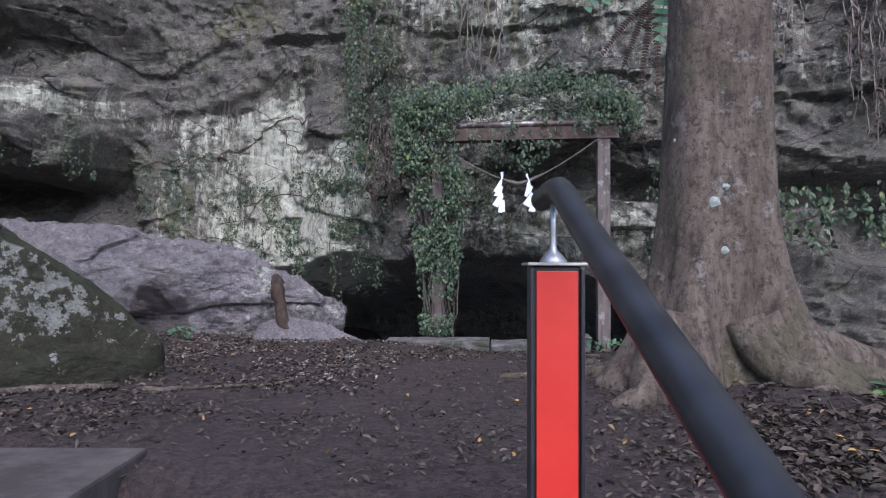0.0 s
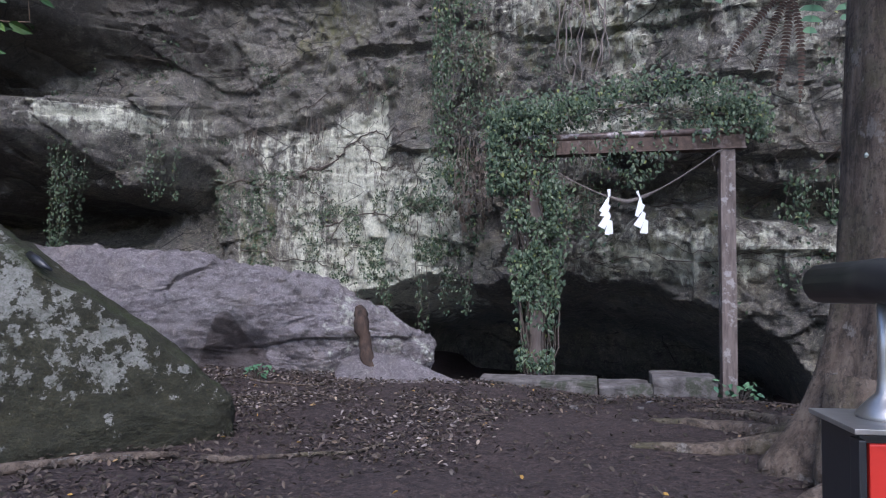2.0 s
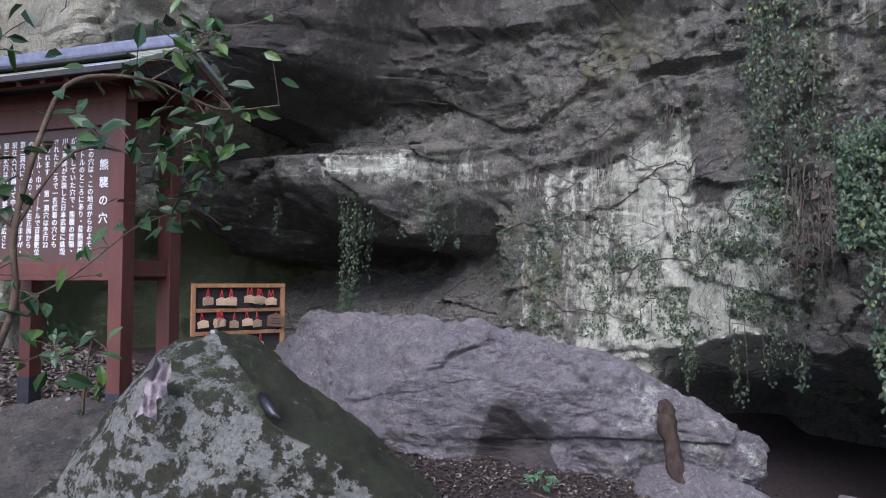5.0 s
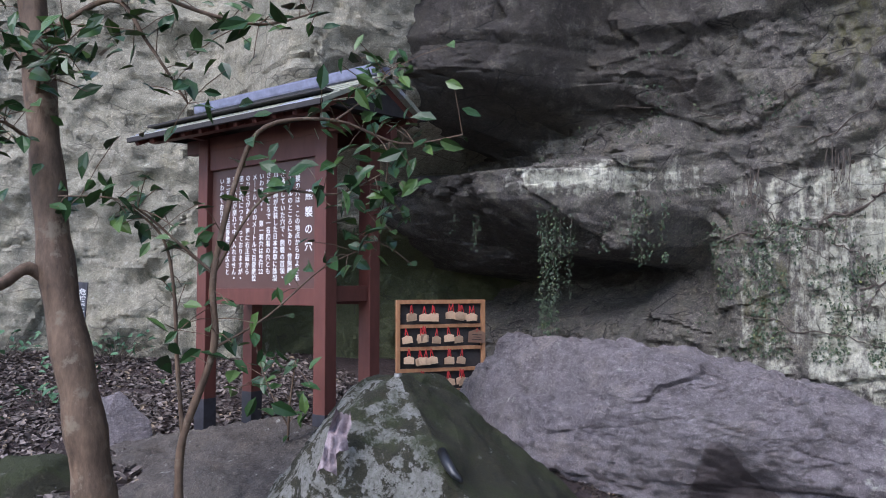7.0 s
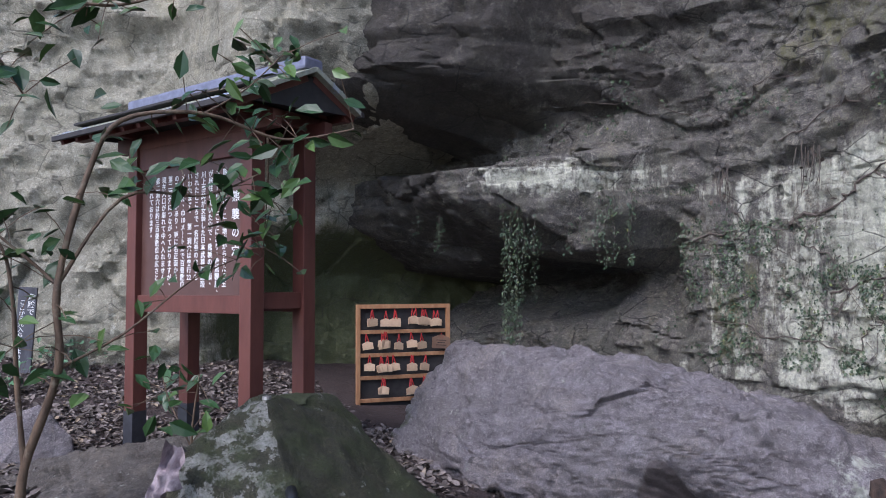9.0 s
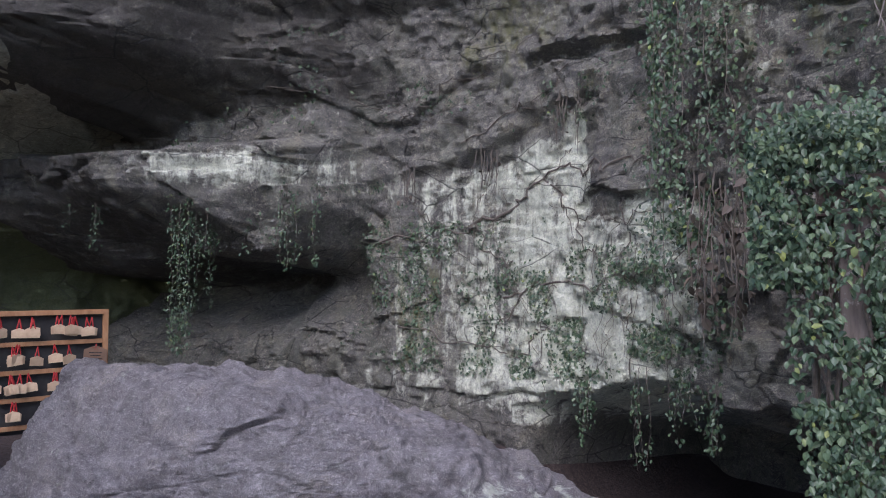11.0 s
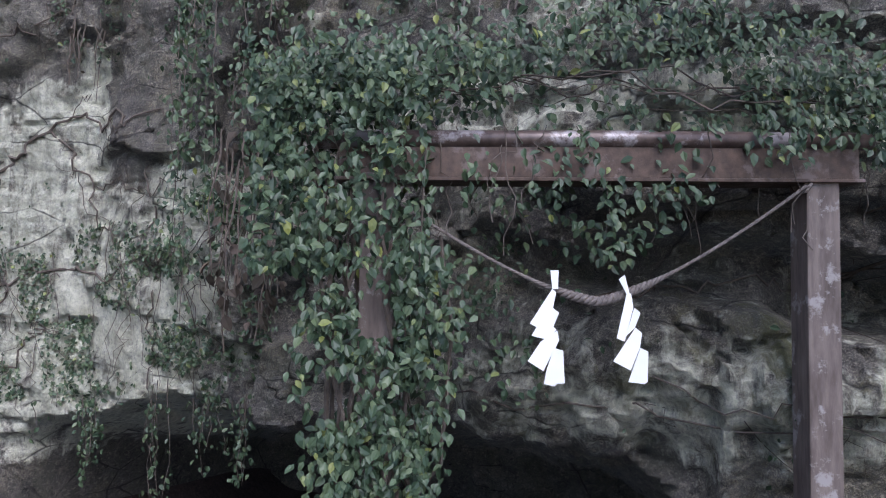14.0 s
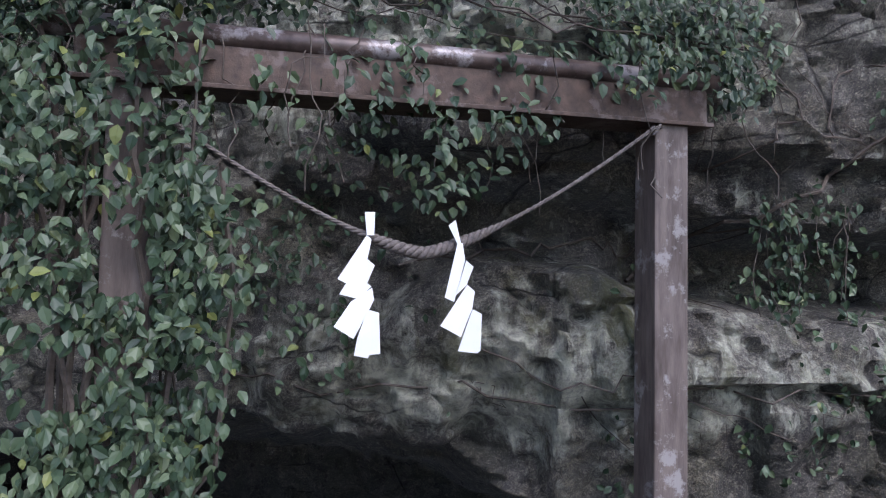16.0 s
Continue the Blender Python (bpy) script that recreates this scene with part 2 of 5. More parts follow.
def bark_material():
    m = mat("grey_brown_bark", 0.9)
    n = Nodes(m)
    big, fine, fis = n.noise(2.2, 8, 0.7), n.noise(26, 8, 0.75), n.noise(11, 8, 0.72, (1, 1, 0.3))
    col = n.ramp(fis, (0.36, (0.04, 0.028, 0.02)), (0.5, (0.135, 0.1, 0.074)), (0.66, (0.215, 0.17, 0.133)))
    col = n.mix(n.ramp(big, (0.5, 0.0), (0.62, 0.7)), col, (0.085, 0.08, 0.04))
    col = n.mix(n.ramp(n.noise(7, 8, 0.75), (0.58, 0.0), (0.63, 0.75)), col, (0.26, 0.24, 0.215))
    col = n.mix(n.ramp(fine, (0.4, 0.8), (0.5, 0.0)), col, (0.035, 0.026, 0.02))
    wart = n.noise(48, 6, 0.78, (1, 1, 1.7))
    col = n.mix(n.ramp(wart, (0.56, 0.0), (0.63, 0.4)), col, (0.24, 0.2, 0.165))
    n.out(col, n.bump(fis, 1.0, 0.035, n.bump(fine, 0.9, 0.016, n.bump(wart, 0.8, 0.008))))
    return m


M_BARK = bark_material()
M_THINBARK = simple("smooth_brown_bark", (0.055, 0.034, 0.02), (0.19, 0.125, 0.078), 20, 0.75, (1, 1, 0.4), 0.7, 0.008, (0.2, 0.16, 0.11))
M_RUST = simple("rusted_iron", (0.035, 0.021, 0.015), (0.11, 0.07, 0.05), 22, 0.6, (1, 1, 1), 0.5, 0.005, (0.15, 0.115, 0.1), 0.2)
M_PIPE = simple("worn_rusted_pipe", (0.05, 0.034, 0.03), (0.15, 0.11, 0.095), 16, 0.38, (1, 1, 1), 0.4, 0.004, (0.36, 0.33, 0.33), 0.25)
M_POST = simple("weathered_grey_brown_post", (0.075, 0.055, 0.046), (0.19, 0.15, 0.13), 26, 0.7, (1, 1, 0.18), 0.5, 0.004, (0.3, 0.275, 0.26))
M_ROPE = simple("straw_rope", (0.08, 0.065, 0.06), (0.22, 0.19, 0.17), 60, 0.9)
M_PAPER = simple("white_paper", (0.78, 0.78, 0.78), (0.84, 0.84, 0.84), 8, 0.7, bump=0.05)
M_REDPAINT = simple("vermilion_paint", (0.52, 0.02, 0.012), (0.6, 0.035, 0.022), 5, 0.4, bump=0.1, dist=0.002)
M_BLACK = simple("black_painted_steel", (0.012, 0.013, 0.015), (0.03, 0.032, 0.036), 10, 0.35, bump=0.1, dist=0.002)
M_STEEL = simple("dull_steel", (0.32, 0.31, 0.29), (0.5, 0.48, 0.46), 14, 0.4, bump=0.15, dist=0.002, metal=0.8)
M_CONCRETE = simple("old_concrete", (0.034, 0.027, 0.025), (0.095, 0.08, 0.074), 9, 0.92, bump=0.6, dist=0.008, spots=(0.04, 0.03, 0.026))
M_SLAB = simple("stone_slab", (0.05, 0.045, 0.038), (0.19, 0.17, 0.16), 9, 0.9, bump=0.7, dist=0.014, spots=(0.045, 0.05, 0.03))
M_SIGNWOOD = simple("red_brown_painted_wood", (0.085, 0.024, 0.017), (0.13, 0.042, 0.03), 9, 0.55, (1, 1, 0.3), 0.2, 0.003)
M_PANEL = simple("dark_brown_panel", (0.075, 0.034, 0.026), (0.1, 0.05, 0.04), 5, 0.5, bump=0.1, dist=0.002)
M_INK = simple("white_paint", (0.75, 0.75, 0.73), (0.82, 0.82, 0.8), 20, 0.6, bump=0.05)
M_ROOF = simple("lichened_copper_roof", (0.19, 0.2, 0.16), (0.36, 0.37, 0.28), 10, 0.6, bump=0.15, dist=0.004, spots=(0.3, 0.33, 0.42))
M_RIDGE = simple("blue_grey_ridge_metal", (0.1, 0.105, 0.15), (0.19, 0.2, 0.27), 12, 0.4, bump=0.1, dist=0.002)
M_FOOT = simple("black_post_shoe", (0.018, 0.018, 0.022), (0.04, 0.04, 0.048), 14, 0.6)
M_PINE = simple("orange_brown_timber", (0.3, 0.14, 0.06), (0.45, 0.24, 0.12), 16, 0.6, (1, 1, 0.3), 0.2, 0.002)
M_EMA = simple("pale_wood_plaque", (0.42, 0.28, 0.17), (0.62, 0.45, 0.3), 9, 0.6, bump=0.1, dist=0.002)
M_REDCORD = simple("red_cord", (0.35, 0.02, 0.02), (0.45, 0.03, 0.03), 30, 0.7)
M_DARK = simple("dark_wood", (0.02, 0.018, 0.018), (0.04, 0.036, 0.034), 12, 0.8)


# ---------------------------------------------------------------- mesh helpers
def mesh_ob(name, bm, material, smooth=False):
    me = bpy.data.meshes.new(name)
    bm.to_mesh(me)
    bm.free()
    me.materials.append(material)
    if smooth:
        me.polygons.foreach_set("use_smooth", np.ones(len(me.polygons), bool))
    return new(name, me)


def part(name, bm, material, parent, label="", smooth=False):
    ob = mesh_ob(name, bm, material, smooth)
    ob.parent = parent
    if label:
        tagged(ob, label)
    return ob


def empty(name, m, label, category, group=""):
    e = new(name)
    e.empty_display_size = 0.1
    e.matrix_world = m
    return tagged(e, label, category, group)


def from_arrays(name, verts, faces, material, smooth=False):
    me = bpy.data.meshes.new(name)
    me.from_pydata(np.asarray(verts).tolist(), [], faces if isinstance(faces, list) else np.asarray(faces).tolist())
    me.materials.append(material)
    if smooth:
        me.polygons.foreach_set("use_smooth", np.ones(len(me.polygons), bool))
    me.update()
    return new(name, me)


def box(bm, m, sx, sy, sz, bevel=0.0):
    got = bmesh.ops.create_cube(bm, size=1.0, matrix=m @ Matrix.Diagonal((sx, sy, sz, 1)))
    if bevel:
        edges = list({e for v in got["verts"] for e in v.link_edges})
        bmesh.ops.bevel(bm, geom=edges, offset=bevel, segments=2, affect="EDGES", profile=0.6)
    return bm


def boxed(sx, sy, sz, bevel=0.004, m=Matrix()):
    return box(bmesh.new(), m, sx, sy, sz, bevel)


def tube(bm, pts, radii, sides=8, cap=True):
    """A tube along points with a radius each."""
    pts = [Vector(p) for p in pts]
    if isinstance(radii, (int, float)):
        radii = [radii] * len(pts)
    rings, side = [], None
    for i, p in enumerate(pts):
        d = (pts[min(i + 1, len(pts) - 1)] - pts[max(i - 1, 0)]).normalized()
        if side is None:
            side = d.orthogonal().normalized()
        side = (side - d * side.dot(d)).normalized()
        up = d.cross(side)
        rings.append([bm.verts.new(p + (side * math.cos(a) + up * math.sin(a)) * radii[i]) for a in (2 * math.pi * k / sides for k in range(sides))])
    for a, b in zip(rings, rings[1:]):
        for k in range(sides):
            bm.faces.new((a[k], a[(k + 1) % sides], b[(k + 1) % sides], b[k]))
    if cap:
        bm.faces.new(rings[0][::-1])
        bm.faces.new(rings[-1])
    return bm


def wander(a, b, n, amp, rng, sag=0.0):
    """Points from a to b that stray a little."""
    a, b = Vector(a), Vector(b)
    off = Vector((0, 0, 0))
    pts = []
    for i in range(n + 1):
        f = i / n
        if 0 < i < n:
            off = off * 0.7 + Vector((rng.gauss(0, 1), rng.gauss(0, 1), rng.gauss(0, 1))) * amp
        pts.append(a.lerp(b, f) + off * math.sin(math.pi * f) ** 0.5 - Vector((0, 0, sag * 4 * f * (1 - f))))
    return pts


def leaves(name, centres, normals, size, rng, material, aspect=0.62, spread=0.5, droop=0.4):
    """Many small pointed leaves, each folded along its midrib, in one mesh."""
    c = np.asarray(centres, float)
    n = len(c)
    nor = np.asarray(normals, float) + rng.normal(0, spread, (n, 3))
    nor /= np.linalg.norm(nor, axis=1)[:, None] + 1e-9
    tip = rng.normal(0, 1, (n, 3)) + np.array((0, 0, -droop * 2.5))
    tip -= nor * (tip * nor).sum(1)[:, None]
    tip /= np.linalg.norm(tip, axis=1)[:, None] + 1e-9
    side = np.cross(nor, tip)
    s = (size * rng.uniform(0.6, 1.25, n))[:, None]
    w = s * aspect * 0.5
    fold = nor * w * rng.uniform(0.15, 0.55, (n, 1))
    curl = nor * s * rng.uniform(-0.22, 0.08, (n, 1))
    v = np.stack([c - tip * s * 0.5, c - tip * s * 0.18 + side * w + fold, c + tip * s * 0.2 + side * w * 0.8 + fold + curl * 0.4,
                  c + tip * s * 0.55 + curl, c + tip * s * 0.2 - side * w * 0.8 + fold + curl * 0.4, c - tip * s * 0.18 - side * w + fold, c + tip * s * 0.05], 1)
    base = (np.arange(n) * 7)[:, None]
    f = np.concatenate([base + np.array(q) for q in ((0, 1, 2, 6), (6, 2, 3, 3), (0, 6, 4, 5), (6, 3, 4, 4))], 0)
    faces = [tuple(dict.fromkeys(r)) for r in f.tolist()]
    return from_arrays(name, v.reshape(-1, 3), faces, material)


M_DIRT = rock_material("grey_brown_earth", (0.09, 0.076, 0.064), (0.2, 0.175, 0.15), (0.3, 0.265, 0.23), moss=(0.05, 0.06, 0.025), scale=2.2, cracks=0.0, streaky=0.0)


def creased(ob, degrees):
    ob.data.set_sharp_from_angle(angle=radians(degrees))
    return ob


def attribute(ob, name, values):
    a = ob.data.attributes.new(name, "FLOAT", "POINT")
    a.data.foreach_set("value", np.ascontiguousarray(values, dtype=np.float32))


# ---------------------------------------------------------------- the ground
def ground_z(x, y):
    x, y = np.asarray(x, float), np.asarray(y, float)
    z = 0.74 + 0.05 * ss(-1.5, -4, x) + 0.0 * y
    z = z - 0.15 * ss(5.2, 7.0, y) * ss(-3.2, -2.2, x)
    z = z + 0.24 * ss(-3.6, -6.2, x) * ss(6.2, 4.0, y) + 0.45 * ss(-8, -14, x) + 0.1 * blob(x, y, -5.0, 2.9, 1.1, 0.8)
    z = z + 0.12 * blob(x, y, 0.6, 4.2, 1.0, 0.9)
    z = z - 0.75 * ss(6.85, 7.5, y + 0.55 * ss(-2.0, -2.3, x)) * ss(-5.2, -4.2, x) * ss(0.5, 0.0, x)
    # the lower level that the steps climb from, with a cut for the flight
    low = ss(1.75, 1.45, y + 0.27 * x + 0.25) * ss(-3.4, -2.9, x)
    z = z * (1 - low)
    near = np.exp(-((x + 2) / 14) ** 2 - ((y - 3) / 14) ** 2)
    return z + (fbm(x * 0.9, y * 0.9, 0 * x, 4) - 0.5) * 0.12 * near + (fbm(x * 5, y * 5, 0 * x + 3, 3) - 0.5) * 0.05 * near


def grid_lines(lo, hi, a, b, step, far):
    mid = np.arange(a, b, step)
    left = a - np.geomspace(step, a - lo, far)[::-1]
    right = b + np.geomspace(step, hi - b, far)
    return np.concatenate([left, mid, right])


gx, gy = grid_lines(-400, 400, -13, 3.5, 0.06, 26), grid_lines(-400, 400, -1.0, 8.5, 0.06, 26)
GX, GY = np.meshgrid(gx, gy)
GZ = ground_z(GX, GY)
nx, ny = len(gx), len(gy)
idx = np.arange(nx * ny).reshape(ny, nx)
quads = np.stack([idx[:-1, :-1], idx[:-1, 1:], idx[1:, 1:], idx[1:, :-1]], -1).reshape(-1, 4)
ground = from_arrays("ground", np.stack([GX, GY, GZ], -1).reshape(-1, 3), quads, M_SOIL, True)
tagged(ground, "dark brown forest soil with trodden leaf litter", "ground", kind="structure")

# ---------------------------------------------------------------- the cliff
PLAN_X = np.array([-12.5, -10.2, -9.2, -8.0, -6.9, -6.3, -5.4, -4.4, -3.4, -2.6, -1.5, -0.6, 0.3, 2.0, 4.0, 9.0])
PLAN_Y = np.array([7.6, 7.7, 7.9, 8.0, 8.25, 8.5, 8.65, 8.65, 8.45, 8.3, 8.0, 7.72, 7.62, 7.5, 7.4, 6.6])
LIP_X = np.array([-6.0, -5.0, -4.7, -3.66, -2.77, -1.9, -1.05, -0.43, 0.0, 0.25, 0.7])
LIP_Z = np.array([0.6, 1.2, 1.36, 1.55, 1.43, 1.6, 1.5, 1.3, 1.05, 0.75, 0.1])


# ledges: each an uneven line of (x, z) with how far the rock above it stands out and how high that fades
LEDGES = (((-8.6, -8.0, -7.0, -6.55, -6.15, -5.5, -5.2), (4.3, 4.4, 4.3, 3.95, 3.98, 4.36, 4.5), 0.05, 0.7),
          ((-2.6, -2.2, -1.6, -0.9, -0.3), (4.22, 4.18, 4.08, 4.0, 4.02), 0.07, 0.6),
          ((-8.2, -7.85, -7.4, -7.0, -6.7), (3.68, 3.72, 3.86, 3.56, 3.62), 0.1, 0.35),
          ((-4.4, -4.15, -3.6, -3.2), (2.98, 3.12, 3.05, 3.1), 0.09, 0.4),
          ((-6.4, -5.6, -5.0, -4.3), (1.3, 1.25, 1.36, 1.4), 0.03, 0.3),
          ((-2.2, -1.7, -1.2, -0.4, 0.2), (3.3, 3.38, 3.3, 3.42, 3.36), 0.08, 0.5),
          ((-1.5, -0.9, -0.2, 0.6, 1.4), (2.72, 2.62, 2.66, 2.56, 2.7), 0.1, 0.5),
          ((-0.5, 0.1, 0.7, 1.4), (1.82, 1.78, 1.7, 1.74), 0.09, 0.4))


def cliff_y(x, z):
    """How far back the cliff's face lies at x and height z."""
    x, z = np.asarray(x, float), np.asarray(z, float)
    wx = x + (fbm(x * 0.8, z * 0.8, 0 * x + 4) - 0.5) * 0.4
    wz = z + (fbm(x * 1.1, z * 0.7, 0 * x + 9) - 0.5) * 0.35
    y = np.interp(x, PLAN_X, PLAN_Y)
    # the overhanging block on the left, with a recess under it
    lip = 2.7 + 0.5 * ss(-7.4, -6.5, wx) - 0.2 * ss(-8.6, -10, wx)
    left = ss(-6.55, -7.0, wx)
    y = y - left * (0.45 * ss(lip - 0.08, lip + 0.1, wz) + (0.3 + 0.9 * ss(-7.0, -8.5, x)) * ss(lip, lip + 0.8, wz)) * (1 - 0.6 * ss(3.66, 3.8, wz)) * ss(5.5, 4.2, wz)
    y = y + left * ss(lip + 0.02, lip - 0.2, wz) * ss(1.5, 2.5, wz) * (0.6 + 0.8 * ss(-7.4, -8.4, x))
    # the upper overhang
    up = 4.25 - 0.2 * ss(-7.5, -9, wx) + 0.5 * ss(-7.0, -5.4, wx)
    y = y - ss(-5.2, -7.6, wx) * ss(up - 0.08, up + 0.5, wz) * (0.8 + 1.7 * ss(-6.6, -9.0, x)) * (0.5 + 0.5 * ss(0.1, -0.1, x + 7.6 + 0.45 * (4.8 - z)))
    # beds of rock, each a little proud of the next
    for k, (h, d, s) in enumerate(((5.3, 0.2, 0.1), (6.3, 0.3, 0.1))):
        hh = h + 0.12 * (fbm(x * 0.5, 0 * x + k * 3, 0 * x, 3) - 0.5) + 0.06 * (x + 4)
        y = y - d * ss(hh - s, hh + s, z) * (0.4 + fbm(x * 0.9, 0 * x + k, 0 * x, 2))
    jog = (fbm(x * 2.6, z * 0.4, 0 * x + 6, 4) - 0.5) * 0.16
    for lx, lz, d, fade in LEDGES:
        up_ = z - np.interp(x, lx, lz) - jog
        w = ss(lx[0], lx[0] + 0.3, x) * ss(lx[-1], lx[-1] - 0.3, x)
        y = y - d * w * ss(-0.012, 0.02, up_) * ss(fade, 0.0, up_) + 0.7 * d * w * ss(-0.09, -0.01, up_) * ss(0.02, -0.005, up_)
    # slab of pale rock, set back under a rising ledge
    edge = 3.38 + 0.24 * (wx + 6.4)
    y = y + 0.08 * ss(-6.85, -6.55, wx) * ss(-4.0, -4.3, wx) * ss(edge + 0.06, edge - 0.04, wz) * ss(1.0, 3.2, wz)
    y = y + 0.22 * ss(0.07, 0.0, np.abs(wz - (4.3 + 0.1 * (wx + 4.2))) - 0.03) * ss(-4.9, -4.6, wx) * ss(-3.5, -3.8, wx)
    # the cave
    lipc = np.interp(wx, LIP_X, LIP_Z) + (fbm(x * 3, 0 * x, 0 * x + 8, 3) - 0.5) * 0.22
    inside = ss(-5.0, -4.5, x) * ss(0.6, 0.1, x)
    y = y + inside * ss(lipc + 0.02, lipc - 0.16, z) * (0.55 + 2.8 * ss(lipc - 0.1, lipc - 0.9, z))
    # rounded belly over the cave behind the gate, and the hollow above it
    y = y - 0.3 * blob(wx, wz, -0.9, 1.85, 1.0, 0.33)
    y = y + 0.55 * ss(0.1, 0.0, np.abs(wz - (2.3 - 0.06 * (x + 0.6))) - 0.1 * ss(-1.35, -0.9, wx)) * ss(-1.35, -1.15, wx) * (0.55 + 0.45 * ss(-0.5, -0.1, x))
    y = y + 0.6 * ss(0.12, -0.05, np.abs(wz - 1.72) - 0.22) * ss(1.6, 2.2, x)
    # broken texture
    ux, uz = x + (fbm(x * 2.2, z * 2.2, 0 * x + 14, 3) - 0.5) * 0.14, z + (fbm(x * 2.2, z * 2.2, 0 * x + 15, 3) - 0.5) * 0.12
    smooth_face = 1 - 0.78 * ss(-6.7, -6.4, wx) * ss(-3.4, -3.7, wx) * ss(3.9, 3.5, wz)
    flat = 1 - 0.62 * ss(-6.4, -5.6, x) * ss(3.3, 3.8, z)
    for sx, sz, seed, lv, tl in ((0.85, 1.05, 50, 0.26 * flat, 0.24 * flat), (2.1, 2.6, 60, 0.12 * flat, 0.17 * flat), (5.6, 6.4, 70, 0.05, 0.09)):
        level, tilt, edge_d = cells(ux * sx + 0.3 * uz, uz * sz, seed)
        y = y + (level * lv + tilt * tl / sx + 0.04 / sx * flat * ss(0.04, 0.0, edge_d)) * smooth_face
    r = fbm(x * 1.3, z * 1.9, y * 0.5, 5, True)
    y = y - (r - 0.5) * 0.07 - (fbm(x * 6, z * 6, 0 * x + 2, 4) - 0.5) * 0.15 * smooth_face - (fbm(x * 10, z * 9, 0 * x + 71, 2, True) - 0.5) * 0.045 + 0.05 * ss(0.62, 0.75, fbm(x * 5.5, z * 6, 0 * x + 44, 3))
    return y


def sheet(name, xs, zs, place, material):
    X, Z = np.meshgrid(xs, zs)
    P = place(X, Z)
    h, w = X.shape
    i = np.arange(h * w).reshape(h, w)
    q = np.stack([i[:-1, :-1], i[:-1, 1:], i[1:, 1:], i[1:, :-1]], -1).reshape(-1, 4)
    ob = creased(from_arrays(name, P.reshape(-1, 3), q, material, True), 32)
    return ob, X.ravel(), Z.ravel()


cx = np.concatenate([np.arange(-12.5, -9.0, 0.08), np.arange(-9.0, 1.6, 0.03), np.arange(1.6, 2.8, 0.05), np.arange(2.8, 9.2, 0.12)])
cz = np.concatenate([np.arange(-0.2, 5.2, 0.027), np.arange(5.2, 10.2, 0.12)])
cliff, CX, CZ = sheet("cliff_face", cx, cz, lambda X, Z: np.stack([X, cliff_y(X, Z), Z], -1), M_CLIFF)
tagged(cliff, "weathered grey rock cliff with pale lichen, moss and a low cave", "cliff", kind="structure")
PX = CX + (fbm(CX * 1.7, CZ * 1.7, 0 * CX + 21, 4) - 0.5) * 0.9
PZ = CZ + (fbm(CX * 1.7, CZ * 1.7, 0 * CX + 33, 4) - 0.5) * 0.7
pale = ss(-7.0, -5.9, PX) * ss(-3.0, -3.4, PX) * ss(0.9, 1.3, PZ) * ss(3.6 + 0.24 * (PX + 6.0), 3.3 + 0.24 * (PX + 6.0), PZ) * ss(3.95, 3.6, PZ + 0.75 * ss(-4.3, -3.9, PX))
pale = pale * (0.68 + 0.4 * ss(-5.9, -4.4, PX))
# Brown rock that also paints in the shade of the overhang and corner recess
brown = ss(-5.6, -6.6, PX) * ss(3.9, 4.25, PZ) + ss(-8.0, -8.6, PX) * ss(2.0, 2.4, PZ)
attribute(cliff, "painted_dark", 0.76 * brown - 0.15)
attribute(cliff, "lichen", 0.76 * pale + 0.85 * blob(CX, CZ, -7.4, 3.5, 0.75, 0.24) + 0.34 * ss(-3.4, -2.6, PX) * ss(2.7, 3.2, PZ) + 0.2 * ss(-5.9, -5.3, PX) * ss(3.8, 4.3, PZ) + 0.58 * blob(CX, CZ, -0.7, 1.75, 1.2, 0.3) + 0.4 * blob(CX, CZ, -1.0, 3.05, 0.9, 0.3) + 0.24 * ss(-2.3, -1.9, PX) * ss(1.4, 1.7, PZ) * ss(3.2, 2.8, PZ) - 0.1 - 0.25 * brown)
attribute(cliff, "moss", 0.5 * blob(CX, CZ, -5.15, 4.75, 0.4, 0.7) + 0.14 * ss(-6.0, -5.2, PX) * ss(3.6, 4.2, PZ) + 0.34 * blob(CX, CZ, -1.5, 4.1, 2.0, 0.9) + 0.42 * blob(CX, CZ, -0.7, 2.0, 1.2, 0.6) + 0.38 * blob(CX, CZ, -6.2, 2.2, 0.5, 0.9) + 0.32 * blob(CX, CZ, -5.0, 1.8, 1.2, 0.35) + 0.25 * blob(CX, CZ, -8.8, 3.2, 1.0, 0.8) + 0.05)


def side_place(S, Z):
    """The side cliff: s runs from the inner corner out to the left."""
    px = np.interp(S, [-2.5, 0, 3, 6, 9, 18], [-9.9, -10.15, -10.6, -11.8, -13.2, -16])
    py = np.interp(S, [-2.5, 0, 3, 6, 9, 18], [10.3, 7.8, 5.0, 2.3, -0.4, -8.5])
    n = (fbm(S * 0.9, Z * 1.1, 0 * S + 12, 5, True) - 0.5) * 0.4 + (fbm(S * 3, Z * 3.4, 0 * S + 2, 5) - 0.5) * 0.16
    n = n + 1.9 * ss(3.6, 4.6, Z) * ss(4.6, 3.0, S) - 1.2 * ss(3.2, 2.4, Z) * ss(4.2, 3.0, S)
    for sx, sz, seed, lv, tl in ((0.7, 0.9, 80, 0.12, 0.12), (2.2, 2.8, 84, 0.03, 0.05), (6, 7, 88, 0.025, 0.04)):
        level, tilt, edge_d = cells(S * sx + 0.2 * Z, Z * sz, seed)
        n = n - level * lv - tilt * tl / sx - 0.02 / sx * ss(0.04, 0.0, edge_d)
    return np.stack([px + n, py - n * 0.4, Z], -1)


